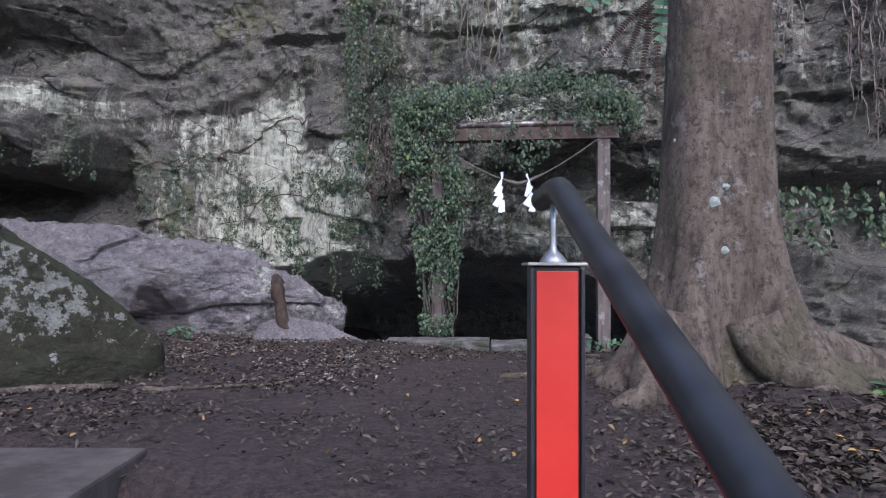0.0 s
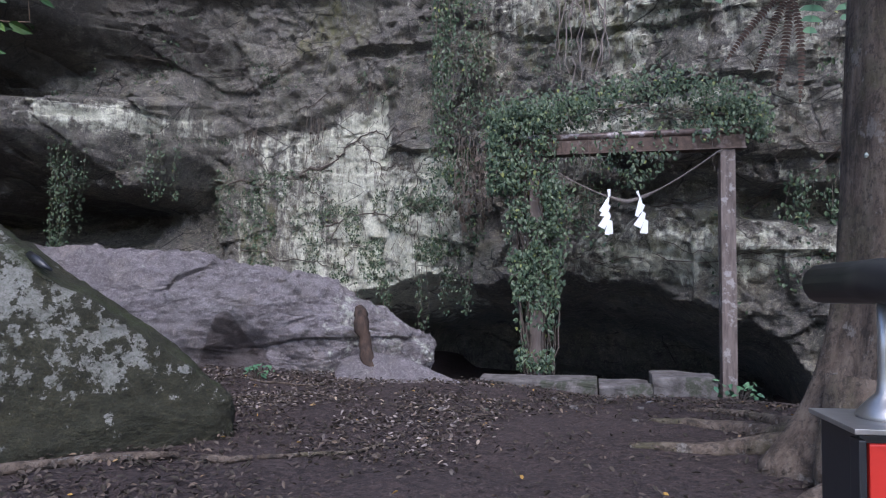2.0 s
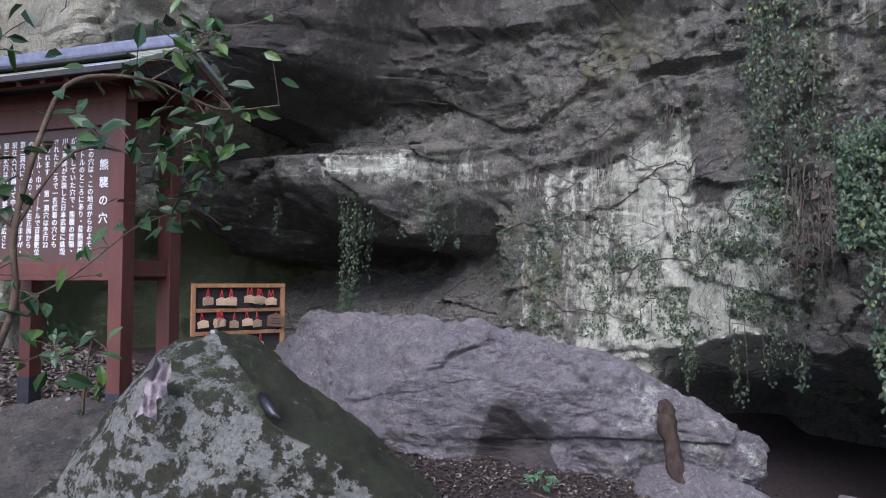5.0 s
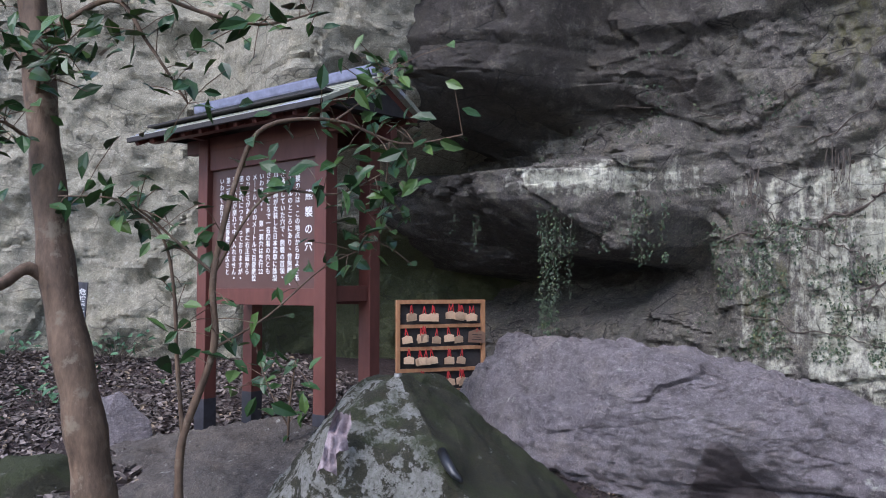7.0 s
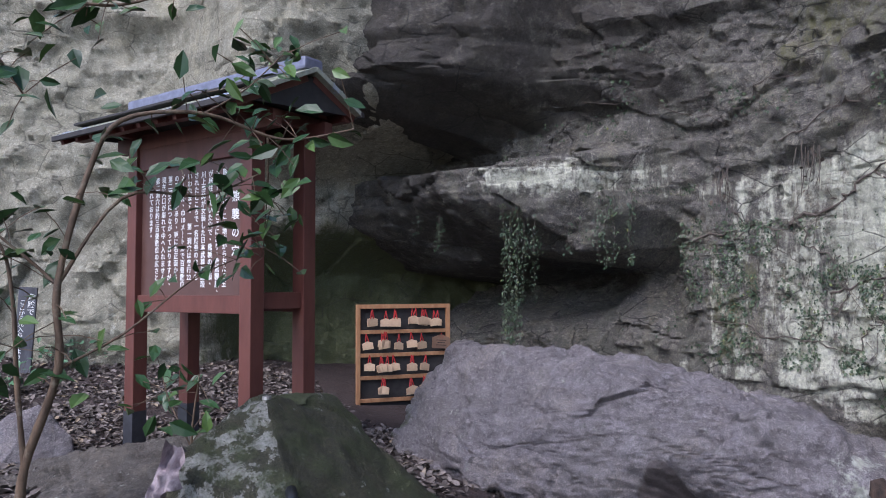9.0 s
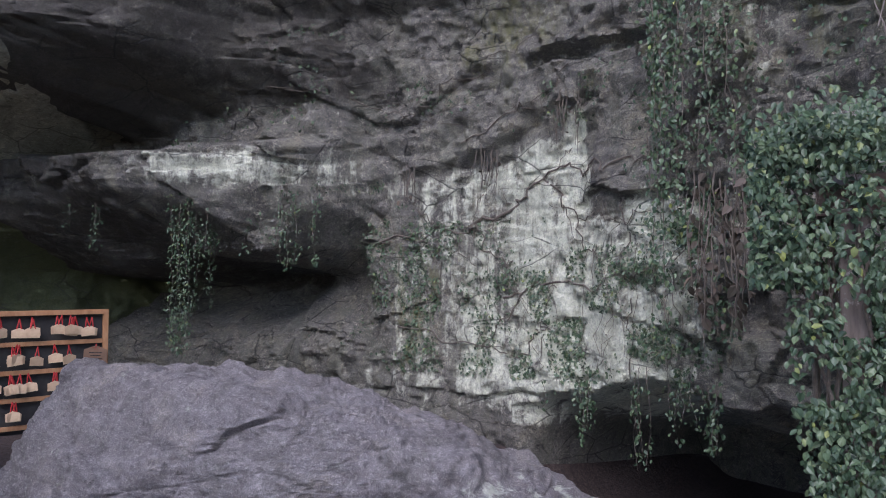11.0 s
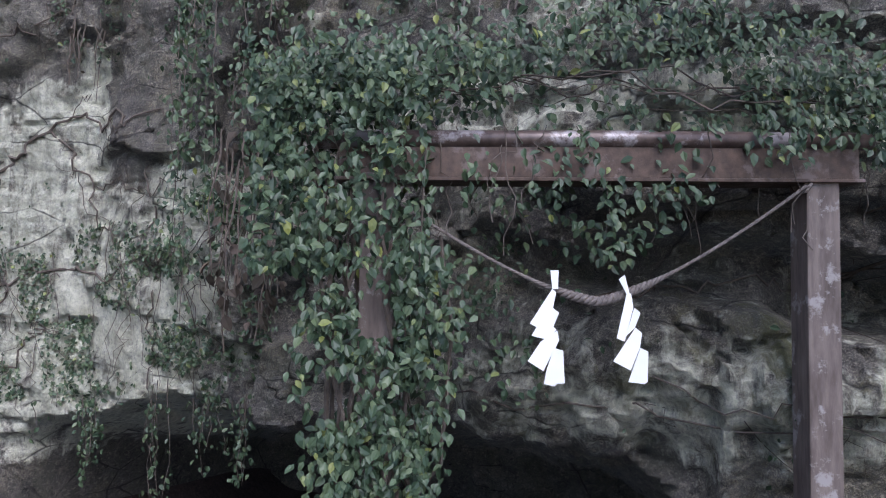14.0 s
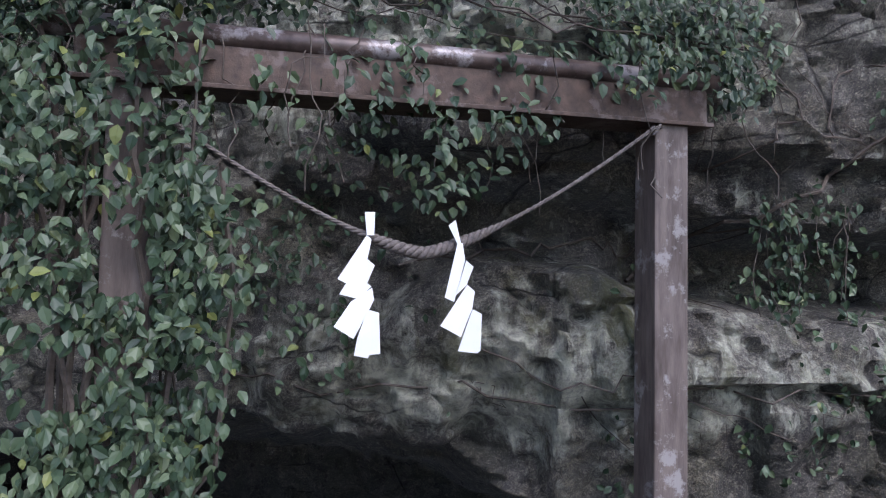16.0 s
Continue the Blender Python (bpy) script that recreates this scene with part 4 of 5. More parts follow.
for (x0, y0), (x1, y1), (x2, y2), r in ROOTS:
    pts, rad = [], []
    for k in range(19):
        f = k / 18
        x, y = ((1 - f) ** 2 * x0 + 2 * f * (1 - f) * x1 + f * f * x2), ((1 - f) ** 2 * y0 + 2 * f * (1 - f) * y1 + f * f * y2)
        x, y = x + 0.05 * math.sin(7 * f + r * 60) * f, y + 0.05 * math.cos(6 * f + r * 40) * f
        g = float(ground_z(TX + x, TY + y)) - 0.8
        rr = r * (1 - f) ** 0.8 + 0.012
        pts.append((x, y, g + rr * 0.15 + 0.3 * math.exp(-f * 7)))
        rad.append(rr)
    part("root", tube(bmesh.new(), pts, rad, 10), M_BARK, tree, smooth=True)
M_SPOT = simple("pale_lichen_spot", (0.16, 0.18, 0.16), (0.34, 0.38, 0.35), 40, 0.9)
for a, z, r in ((-1.62, 0.92, 0.03), (-1.4, 1.0, 0.018), (-1.42, 0.68, 0.022), (-2.4, 1.25, 0.012)):
    bm = bmesh.new()
    rr = float(trunk_r(np.array([a]), np.array([z]))[0]) + 0.004
    c = Vector((math.cos(a) * rr + 0.03 * z, math.sin(a) * rr + 0.01 * z, z)) + Vector((math.cos(a), math.sin(a), 0)) * 0.006
    t1, n1 = Vector((-math.sin(a), math.cos(a), 0)), Vector((math.cos(a), math.sin(a), 0))
    ring = [bm.verts.new(c + (t1 * math.cos(b) + Vector((0, 0, 1)) * math.sin(b) * 0.85) * r * (0.8 + 0.4 * prng.random()) - n1 * 0.003) for b in np.linspace(0, 2 * math.pi, 14, endpoint=False)]
    mid_v = bm.verts.new(c + n1 * 0.004)
    for k in range(14):
        bm.faces.new((ring[k], ring[(k + 1) % 14], mid_v))
    part("lichen_spot", bm, M_SPOT, tree, "pale blue-green lichen spot")
part("limb", tube(bmesh.new(), wander((0.12, 0.2, 3.9), (-0.1, 2.1, 3.35), 9, 0.03, prng), [0.11, 0.105, 0.1, 0.09, 0.085, 0.08, 0.07, 0.065, 0.06, 0.05], 10), M_BARK, tree, smooth=True)


def frond(bm_l, bm_s, base, tip, width, rng, n=15):
    """A fern frond: a drooping midrib with paired pointed leaflets."""
    base, tip = Vector(base), Vector(tip)
    d = tip - base
    side = d.cross(Vector((0.2, -1, 0.5))).normalized()
    up = side.cross(d).normalized()
    pts = [base + d * (k / n) + up * 0.25 * d.length * math.sin(math.pi * k / n) * 0.5 for k in range(n + 1)]
    tube(bm_s, pts, [0.004 * (1 - 0.7 * k / n) for k in range(n + 1)], 4)
    for k in range(1, n):
        f = k / n
        w = width * math.sin(math.pi * (0.12 + 0.86 * f)) ** 0.7
        for s in (-1, 1):
            a, o = pts[k], side * s
            lift = up * rng.uniform(-0.12, 0.02) * w
            e = a + o * w + d.normalized() * w * 0.35 + lift
            h = d.normalized() * d.length / n * 0.42
            v = [bm_l.verts.new(p) for p in (a - h, a + o * w * 0.55 - h * 0.7 + lift * 0.4, e, a + o * w * 0.55 + h * 0.9 + lift * 0.4, a + h)]
            bm_l.faces.new(v)


fern = empty("hanging_fern", pose(0.22, 6.05, 3.95), "bright green fern hanging from the tree's limb", "fern")
fl, fs = bmesh.new(), bmesh.new()
for tipx, tipy, tipz in ((-0.28, -0.45, -0.55), (-0.08, -0.5, -0.92), (0.14, -0.5, -0.86), (0.3, -0.4, -0.6), (-0.5, -0.3, -0.5), (0.02, -0.6, -0.7), (-0.65, -0.3, -0.55)):
    frond(fl, fs, (0, 0, 0), (tipx, tipy, tipz), 0.12, prng)
part("fronds", fl, M_FERN, fern)
part("midribs", fs, M_STEM, fern)
dead = empty("dead_fern", pose(0.1, 6.25, 3.65), "withered red-brown fern fronds hanging down", "fern")
fl, fs = bmesh.new(), bmesh.new()
M_DEADFERN = leaf_material("withered_fern", ((0.0, (0.07, 0.035, 0.028)), (1.0, (0.16, 0.09, 0.07))), 0.8)
for tx, tz in ((-0.1, -0.75), (0.05, -0.85), (-0.25, -0.6), (-0.45, -0.5)):
    frond(fl, fs, (0, 0, 0), (tx, 0.05, tz), 0.035, prng, 30)
part("fronds", fl, M_DEADFERN, dead)
part("midribs", fs, M_STEM, dead)

# ---------------------------------------------------------------- growth on the cliff
def wall_ivy(name, label, spots, size, material=M_IVY, stems=0, stem_r=0.004, off=(0.01, 0.1)):
    """Ivy over parts of the cliff: spots are (n, x, z, rx, rz, patchiness)."""
    root = empty(name, pose(spots[0][1], float(cliff_y(spots[0][1], spots[0][2])), spots[0][2]), label, "ivy")
    inv = root.matrix_world.inverted()
    cs, ns = [], []
    for n, x, z, rx, rz, clump in spots:
        X, Zz = x + rng.normal(0, rx, n * 3), z + rng.uniform(-rz, rz, n * 3)
        keep = (vnoise(X * 5, Zz * 3.2, 0 * X + x) > clump)
        X, Zz = X[keep][:n], Zz[keep][:n]
        c, nn = surf_many(X, Zz, rng.uniform(off[0], off[1], len(X)))
        cs.append(c)
        ns.append(nn)
    c = np.concatenate(cs) - np.array(root.matrix_world.translation)
    stuff_part("leaves", root, c, np.concatenate(ns) + np.array((0, 0, 0.35)), size, rng, material, spread=0.5, droop=0.6)
    if stems:
        for n, x, z, rx, rz, clump in spots:
            for k in range(stems):
                bm = bmesh.new()
                xx = x + prng.gauss(0, rx * 0.8)
                crawl(bm, (xx, z + rz), (xx + prng.gauss(0, rx), z - rz), 16, 0.04, stem_r, stem_r * 0.6, prng, 0.02)
                bmesh.ops.transform(bm, matrix=inv, verts=bm.verts)
                part("stem", bm, M_STEM, root)
    return root


wall_ivy("cliff_ivy", "ivy curtain hanging down the cliff face", [(620, -3.28, 4.6, 0.22, 0.75, 0.42), (560, -3.2, 3.4, 0.17, 0.8, 0.4), (480, -3.25, 2.3, 0.12, 0.5, 0.45)], 0.038, stems=4, off=(0.02, 0.22))
wall_ivy("creeper", "thin creeper leaves scattered over the pale rock", [(1300, -5.9, 2.2, 0.42, 0.75, 0.5), (1100, -4.9, 1.95, 0.5, 0.5, 0.54), (700, -4.1, 2.1, 0.35, 0.55, 0.56), (700, -6.5, 2.5, 0.22, 0.9, 0.48), (600, -3.6, 2.0, 0.16, 0.5, 0.45)], 0.03, stems=5, stem_r=0.0025, off=(0.004, 0.03))
wall_ivy("upper_creeper", "patches of creeper high on the cliff", [(90, -6.9, 4.6, 0.12, 0.35, 0.4), (80, -5.9, 4.2, 0.25, 0.2, 0.5), (120, -4.3, 3.95, 0.5, 0.2, 0.55), (80, -7.4, 4.05, 0.4, 0.15, 0.5), (230, -2.2, 3.9, 0.55, 0.6, 0.6), (160, -0.7, 3.9, 0.7, 0.6, 0.6), (130, 0.5, 3.0, 0.5, 0.6, 0.6)], 0.034, stems=3, stem_r=0.003)
wall_ivy("gate_wall_creeper", "small creeper leaves on the mossy rock behind the gate", [(260, -1.7, 2.5, 0.3, 0.5, 0.5), (150, -0.6, 2.0, 0.6, 0.35, 0.6), (160, 0.6, 2.0, 0.4, 0.4, 0.55), (130, 0.1, 1.55, 0.35, 0.3, 0.55)], 0.035)


def hanging(name, label, strands, seed, leaf, per_m, material=M_IVY, r=0.003, bark=None, stray=0.014):
    """Strands that hang free from (x, y, z) for a length, with leaves."""
    rg = random.Random(seed)
    root = empty(name, pose(*strands[0][:3]), label, "hanging vine")
    o = Vector(strands[0][:3])
    cs = []
    for x, y, z, ln in strands:
        pts = wander((x, y, z), (x + rg.uniform(-0.05, 0.05), y + rg.uniform(-0.05, 0.02), z - ln), max(4, int(ln * 9)), stray, rg)
        part("stem", tube(bmesh.new(), [p - o for p in pts], [r * rg.uniform(0.6, 1.2) * (1 - 0.5 * i / len(pts)) for i in range(len(pts))], 5), bark or M_STEM, root)
        for k in range(int(ln * per_m)):
            f = rg.random() ** 0.8 * (len(pts) - 1.001)
            p = pts[int(f)].lerp(pts[int(f) + 1], f % 1)
            cs.append(p - o + Vector((rg.gauss(0, 0.03), rg.gauss(0, 0.025), rg.gauss(0, 0.01))))
    if cs:
        stuff_part("leaves", root, np.array(cs), np.tile((0.1, -1, 0.3), (len(cs), 1)), leaf, rng, material, spread=0.6, droop=0.9)
    return root


def strands_at(x, z, n, w, l0, l1, seed, front=0.06):
    rg = random.Random(seed)
    out = []
    for k in range(n):
        xx = x + rg.uniform(-w, w)
        p = surf(xx, z + rg.uniform(-0.04, 0.06), front)
        out.append((p.x, p.y, p.z, rg.uniform(l0, l1)))
    return out


vs = random.Random(5)
hanging("hanging_vine", "long leafy vine curtain hanging down the cliff", [(-3.2 + vs.gauss(0, 0.13), 7.92 + vs.uniform(-0.08, 0.1), 5.4 - vs.uniform(0, 0.3), vs.uniform(1.3, 3.3)) for k in range(15)], 39, 0.042, 48, r=0.004)
for k, (x, z, n, w, l0, l1, dens) in enumerate(((-7.85, 3.75, 9, 0.12, 1.0, 2.2, 55), (-7.0, 3.3, 5, 0.12, 0.5, 1.0, 40), (-7.35, 3.1, 7, 0.35, 0.2, 0.6, 28), (-8.7, 3.2, 4, 0.4, 0.2, 0.5, 30))):
    hanging("hanging_vine", "leafy vine hanging in front of the dark recess", strands_at(x, z, n, w, l0, l1, 40 + k), 60 + k, 0.034, dens * 1.9)
for k, (x, z, n, w, l0, l1, dens) in enumerate(((-4.3, 1.5, 5, 0.08, 0.3, 0.62, 45), (-3.75, 1.6, 6, 0.05, 0.4, 0.75, 16), (-3.3, 1.55, 4, 0.1, 0.2, 0.45, 40), (-3.0, 1.62, 3, 0.05, 0.4, 0.6, 28), (-4.55, 1.45, 4, 0.2, 0.1, 0.25, 30), (-3.5, 1.58, 4, 0.25, 0.1, 0.3, 25))):
    hanging("hanging_vine", "thin leafy vine trailing over the cave mouth", strands_at(x, z, n, w, l0, l1, 70 + k), 80 + k, 0.038, dens * 1.4)
hanging("hanging_vine", "leafy vine hanging beside the gate post", strands_at(0.35, 2.45, 9, 0.2, 0.2, 0.5, 91), 92, 0.04, 75)
hanging("hanging_vine", "leafy vines hanging over the hollow beside the tree", [(1.2 + 0.14 * k, 7.15 - 0.03 * k, 2.15 - 0.02 * (k % 3), 0.35 + 0.1 * (k % 4)) for k in range(11)], 95, 0.07, 70)
hanging("dry_roots", "bundle of pale dry roots hanging from the cliff", [(-1.9 + 0.05 * k, 7.68 + 0.015 * (k % 3), 4.9 - 0.06 * (k % 4), 1.15 + 0.09 * (k % 3)) for k in range(10)], 97, 0.04, 0, r=0.009, bark=M_DRYROOT, stray=0.035)
hanging("dead_vines", "curtain of dead brown vines on the cliff", [(-3.0 + 0.025 * k, 7.75 + 0.02 * (k % 4), 3.05 - 0.05 * (k % 5), 0.75 + 0.08 * (k % 4)) for k in range(14)], 99, 0.075, 9, M_LITTER, 0.006)
hanging("dry_roots", "curtain of pale dry roots hanging beside the tree", [(1.85 + 0.035 * k, 7.3 + 0.03 * (k % 3), 5.0, 1.9 + 0.18 * (k % 4)) for k in range(15)], 101, 0.06, 12, M_LITTER, 0.011, M_DRYROOT, 0.03)
hanging("dry_roots", "short dry roots hanging from a ledge", [(1.2 + 0.04 * k, 7.2, 4.9, 1.3 + 0.15 * (k % 3)) for k in range(6)], 103, 0.06, 6, M_LITTER, 0.008, M_DRYROOT, 0.025)
for k, (x, z, n) in enumerate(((-5.35, 3.62, 9), (-4.42, 3.98, 12), (-6.2, 3.5, 7), (-0.6, 4.5, 9))):
    hanging("dead_vines", "tuft of dead brown rootlets under a ledge", strands_at(x, z, n, 0.14, 0.15, 0.5, 110 + k, 0.03), 120 + k, 0.05, 4, M_LITTER, 0.005)

stems = empty("creeping_stems", pose(-4.5, 8.4, 2.6), "woody creeper stems winding over the pale rock", "creeper")
for a, b, r in (((-6.6, 2.75), (-5.6, 2.85), 0.016), ((-5.6, 2.85), (-4.6, 3.35), 0.02), ((-5.5, 2.9), (-5.0, 2.2), 0.011), ((-4.6, 3.35), (-3.5, 3.3), 0.012), ((-4.75, 3.3), (-4.1, 2.5), 0.011), ((-5.2, 2.2), (-3.6, 2.45), 0.014), ((-5.0, 2.2), (-5.5, 1.7), 0.009), ((-6.4, 1.9), (-5.0, 1.65), 0.012),
                ((-5.0, 1.65), (-4.5, 2.05), 0.01), ((-3.9, 3.0), (-3.85, 1.6), 0.009), ((-6.2, 3.1), (-5.5, 2.5), 0.008), ((-5.9, 2.4), (-5.4, 3.2), 0.006), ((-4.4, 2.9), (-3.6, 2.9), 0.007), ((-7.4, 4.4), (-5.6, 3.9), 0.008), ((-6.0, 4.1), (-4.8, 4.6), 0.008), ((-5.6, 3.7), (-4.4, 4.25), 0.01),
                ((-1.9, 1.75), (0.6, 1.75), 0.008), ((-0.2, 2.15), (1.0, 2.9), 0.014), ((-1.2, 2.2), (0.3, 2.4), 0.01), ((-0.9, 1.9), (0.2, 1.6), 0.005), ((0.0, 2.6), (1.2, 3.3), 0.007), ((-0.1, 3.2), (0.9, 2.4), 0.007), ((-1.5, 4.6), (0.4, 4.1), 0.009), ((-3.0, 4.35), (-1.2, 4.5), 0.008)):
    bm = bmesh.new()
    r = r * 0.7
    crawl(bm, a, b, 22, 0.035, r, r * 0.6, prng, 0.012)
    for k in range(3):
        f = prng.random()
        x, z = a[0] + (b[0] - a[0]) * f, a[1] + (b[1] - a[1]) * f
        crawl(bm, (x, z), (x + prng.uniform(-0.3, 0.3), z + prng.uniform(-0.4, 0.3)), 8, 0.03, r * 0.45, r * 0.2, prng, 0.01)
    bmesh.ops.transform(bm, matrix=stems.matrix_world.inverted(), verts=bm.verts)
    part("stem", bm, M_STEM, stems)

# ---------------------------------------------------------------- the notice board
SIGN = pose(-7.34, 2.89, 1.0, 0, 0, 26.2)
board = empty("notice_board", SIGN, "roofed red-brown wooden notice board with white writing", "notice board")
W, D = 1.38, 0.5
for x in (0, W):
    for y in (0, D):
        pst = part("post", boxed(0.12, 0.12, 2.5, 0.006, pose(x, y, 1.24)), M_SIGNWOOD, board)
        part("shoe", boxed(0.126, 0.126, 0.32, 0.004, pose(x, y, 0.14)), M_FOOT, pst, "black metal shoe")
for y in (0, D):
    part("crossbeam", boxed(W - 0.12, 0.07, 0.13, 0.005, pose(W / 2, y, 1.155)), M_SIGNWOOD, board)
    part("head_beam", boxed(W + 0.5, 0.08, 0.12, 0.005, pose(W / 2, y, 2.44)), M_SIGNWOOD, board)
for x in (0, W):
    part("side_beam", boxed(0.07, D - 0.12, 0.12, 0.005, pose(x, D / 2, 1.18)), M_SIGNWOOD, board)
    part("side_brace", boxed(0.07, D + 0.5, 0.1, 0.005, pose(x, D / 2, 2.53)), M_SIGNWOOD, board)
panel = part("panel", boxed(W - 0.12, 0.03, 1.16, 0.003, pose(W / 2, 0.01, 1.8)), M_PANEL, board, "dark brown lettered panel")
part("header_board", boxed(W - 0.12, 0.05, 0.17, 0.004, pose(W / 2, -0.012, 2.3)), M_SIGNWOOD, board)
for y, z in ((-0.3, 2.5), (D + 0.16, 2.57)):
    part("purlin", boxed(W + 0.66, 0.07, 0.09, 0.005, pose(W / 2 - 0.04, y, z)), M_SIGNWOOD, board)
# Dark board added to stand for the shade under the roof
part("soffit", boxed(W + 0.7, D + 0.56, 0.018, 0.003, pose(W / 2 - 0.04, D / 2 - 0.06, 2.6)), M_DARK, board, "dark board added for the shade under the roof")
# roof: two slopes, eave boards, rafters, ridge cap
for s, run in ((-1, 0.7), (1, 0.48)):
    slope = part("roof_slope", boxed(W + 0.86, run / 0.9 , 0.035, 0.004, pose(W / 2 - 0.05, D / 2 + s * run / 2, 2.82 - run * 0.244, -s * 26, 0, 0)), M_ROOF, board, "lichen-stained copper sheet roof slope")
    part("eave_board", boxed(W + 0.88, 0.03, 0.04, 0.004, pose(W / 2 - 0.05, D / 2 + s * run, 2.815 - run * 0.488)), M_DARK, board)
    for k in range(11):
        part("rafter", boxed(0.045, run, 0.05, 0.003, pose(-0.42 + k * (W + 0.72) / 10, D / 2 + s * run / 2, 2.775 - run * 0.244, -s * 26, 0, 0)), M_SIGNWOOD, board)
    for k in range(5):
        part("sheet_seam", boxed(W + 0.86, 0.012, 0.008, 0.001, pose(W / 2 - 0.05, D / 2 + s * run * (0.18 + 0.18 * k), 2.842 - run * 0.488 * (0.18 + 0.18 * k), -s * 26, 0, 0)), M_ROOF, board)
part("ridge_cap", boxed(W + 0.8, 0.18, 0.09, 0.02, pose(W / 2 - 0.05, D / 2, 2.86)), M_RIDGE, board, "blue-grey folded metal ridge")
for x in (-0.42, W + 0.3):
    bm = bmesh.new()
    a, b, c = bm.verts.new((x, D / 2 - 0.58, 2.49)), bm.verts.new((x, D / 2 + 0.4, 2.57)), bm.verts.new((x, D / 2, 2.77))
    f = bm.faces.new((a, b, c))
    got = bmesh.ops.extrude_face_region(bm, geom=[f])
    bmesh.ops.translate(bm, verts=[g for g in got["geom"] if isinstance(g, bmesh.types.BMVert)], vec=(0.02, 0, 0))
    bmesh.ops.recalc_face_normals(bm, faces=bm.faces)
    part("gable", bm, M_DARK, board)


GLYPHS = {}


def glyph(ch, size):
    """The mesh of one upright character, shared between its repeats."""
    if (ch, size) not in GLYPHS:
        cu = bpy.data.curves.new("character", "FONT")
        cu.body, cu.size, cu.align_x, cu.extrude, cu.resolution_u, cu.offset = ch, size, "CENTER", 0.001, 2, size * 0.012
        tmp = new("tmp", cu)
        me = bpy.data.meshes.new_from_object(tmp.evaluated_get(bpy.context.evaluated_depsgraph_get()))
        bpy.data.objects.remove(tmp)
        bpy.data.curves.remove(cu)
        me.materials.clear()
        me.materials.append(M_INK)
        GLYPHS[ch, size] = me
    return GLYPHS[ch, size]


def lettering(chars, x, y, z, size, parent, pitch):
    """A column of raised white characters, read downwards."""
    for k, ch in enumerate(chars):
        if ch == "　":
            continue
        ob = new("character", glyph(ch, size))
        ob.parent = parent
        dx, dz = (0.35 * size, 0.35 * size) if ch in "、。" else (0, 0)
        ob.matrix_basis = pose(x + dx, y, z - k * pitch + dz, 90, 0, 0)


COLUMNS = ["熊襲の穴は、この地点からおよそ五", "メ｜トルのところにあり、昔熊襲族、", "が居住していた穴で、熊襲の首領、", "川上梟帥が女装した日本武尊に誅殺", "されたところで一名嬢着の穴とも", "いわれます。　第一洞穴は奥行22",
           "メ｜トル、巾10メ｜トルで百畳敷位", "のひろさがあり、更に右正面から", "第二洞穴につながっておりますが、", "現在入口が崩れて中へ入れません。", "第二洞穴は約三百畳敷位の広さと", "いわれております。"]
lettering("熊襲の穴", W - 0.17, -0.0075, 1.9, 0.085, panel, 0.13)
for k, text in enumerate(COLUMNS):
    chars = list(text)
    for pair in ("22", "10"):
        if pair in text:
            at = text.index(pair)
            chars[at:at + 2] = [pair]
    lettering(chars, W - 0.29 - k * 0.082, -0.0075, 2.1, 0.054, panel, 0.0545)

# ---------------------------------------------------------------- small warning post
warn = empty("warning_post", pose(-11.2, 2.02, float(ground_z(-11.2, 2.02)) - 0.03, 0, 3, 75), "dark weathered post with white painted warning", "warning post")
body = part("board", boxed(0.2, 0.05, 1.1, 0.004, pose(0, 0, 0.52)), simple("weathered_grey_board", (0.05, 0.05, 0.058), (0.12, 0.12, 0.135), 14, 0.8, (1, 1, 0.3), 0.4, 0.004), warn)
lettering("危険です", 0.05, -0.0265, 0.92, 0.085, body, 0.09)
lettering("ここから先入らないように", -0.045, -0.0265, 0.86, 0.068, body, 0.066)

# ---------------------------------------------------------------- rack of votive plaques
rack_m = pose(-9.02, 6.1, 0.72, 0, 0, 80)
rack = empty("plaque_rack", rack_m, "orange-brown timber rack for wooden votive plaques", "plaque rack")
for x in (-0.57, 0.57):
    part("upright", boxed(0.05, 0.05, 1.3, 0.004, pose(x, 0, 0.65)), M_PINE, rack)
part("top_rail", boxed(1.19, 0.05, 0.05, 0.004, pose(0, -0.002, 1.325)), M_PINE, rack)
for z in (0.2, 0.47, 0.74, 1.02):
    part("rail", boxed(1.09, 0.03, 0.045, 0.004, pose(0, 0, z)), M_PINE, rack)
part("back_board", boxed(1.09, 0.012, 1.2, 0.002, pose(0, 0.03, 0.7)), M_DARK, rack, "dark backing board")


def plaque(m, s=1.0, group="plaques on the rack"):
    e = empty("votive_plaque", m, "small pale wooden votive plaque on a red cord", "plaque", group)
    bm = bmesh.new()
    poly = [(-0.065, 0), (0.065, 0), (0.065, 0.075), (0, 0.1), (-0.065, 0.075)]
    f = bm.faces.new([bm.verts.new((x * s, 0, z * s)) for x, z in poly])
    got = bmesh.ops.extrude_face_region(bm, geom=[f])
    bmesh.ops.translate(bm, verts=[g for g in got["geom"] if isinstance(g, bmesh.types.BMVert)], vec=(0, 0.008, 0))
    bmesh.ops.recalc_face_normals(bm, faces=bm.faces)
    part("board", bm, M_EMA, e)
    bm = bmesh.new()
    for sx in (-1, 1):
        tube(bm, [(sx * 0.02 * s, 0.004, 0.09 * s), (sx * 0.012, 0.004, 0.13), (0, 0.006, 0.19)], 0.006, 5)
    part("cord", bm, M_REDCORD, e, "red cord")
    return e


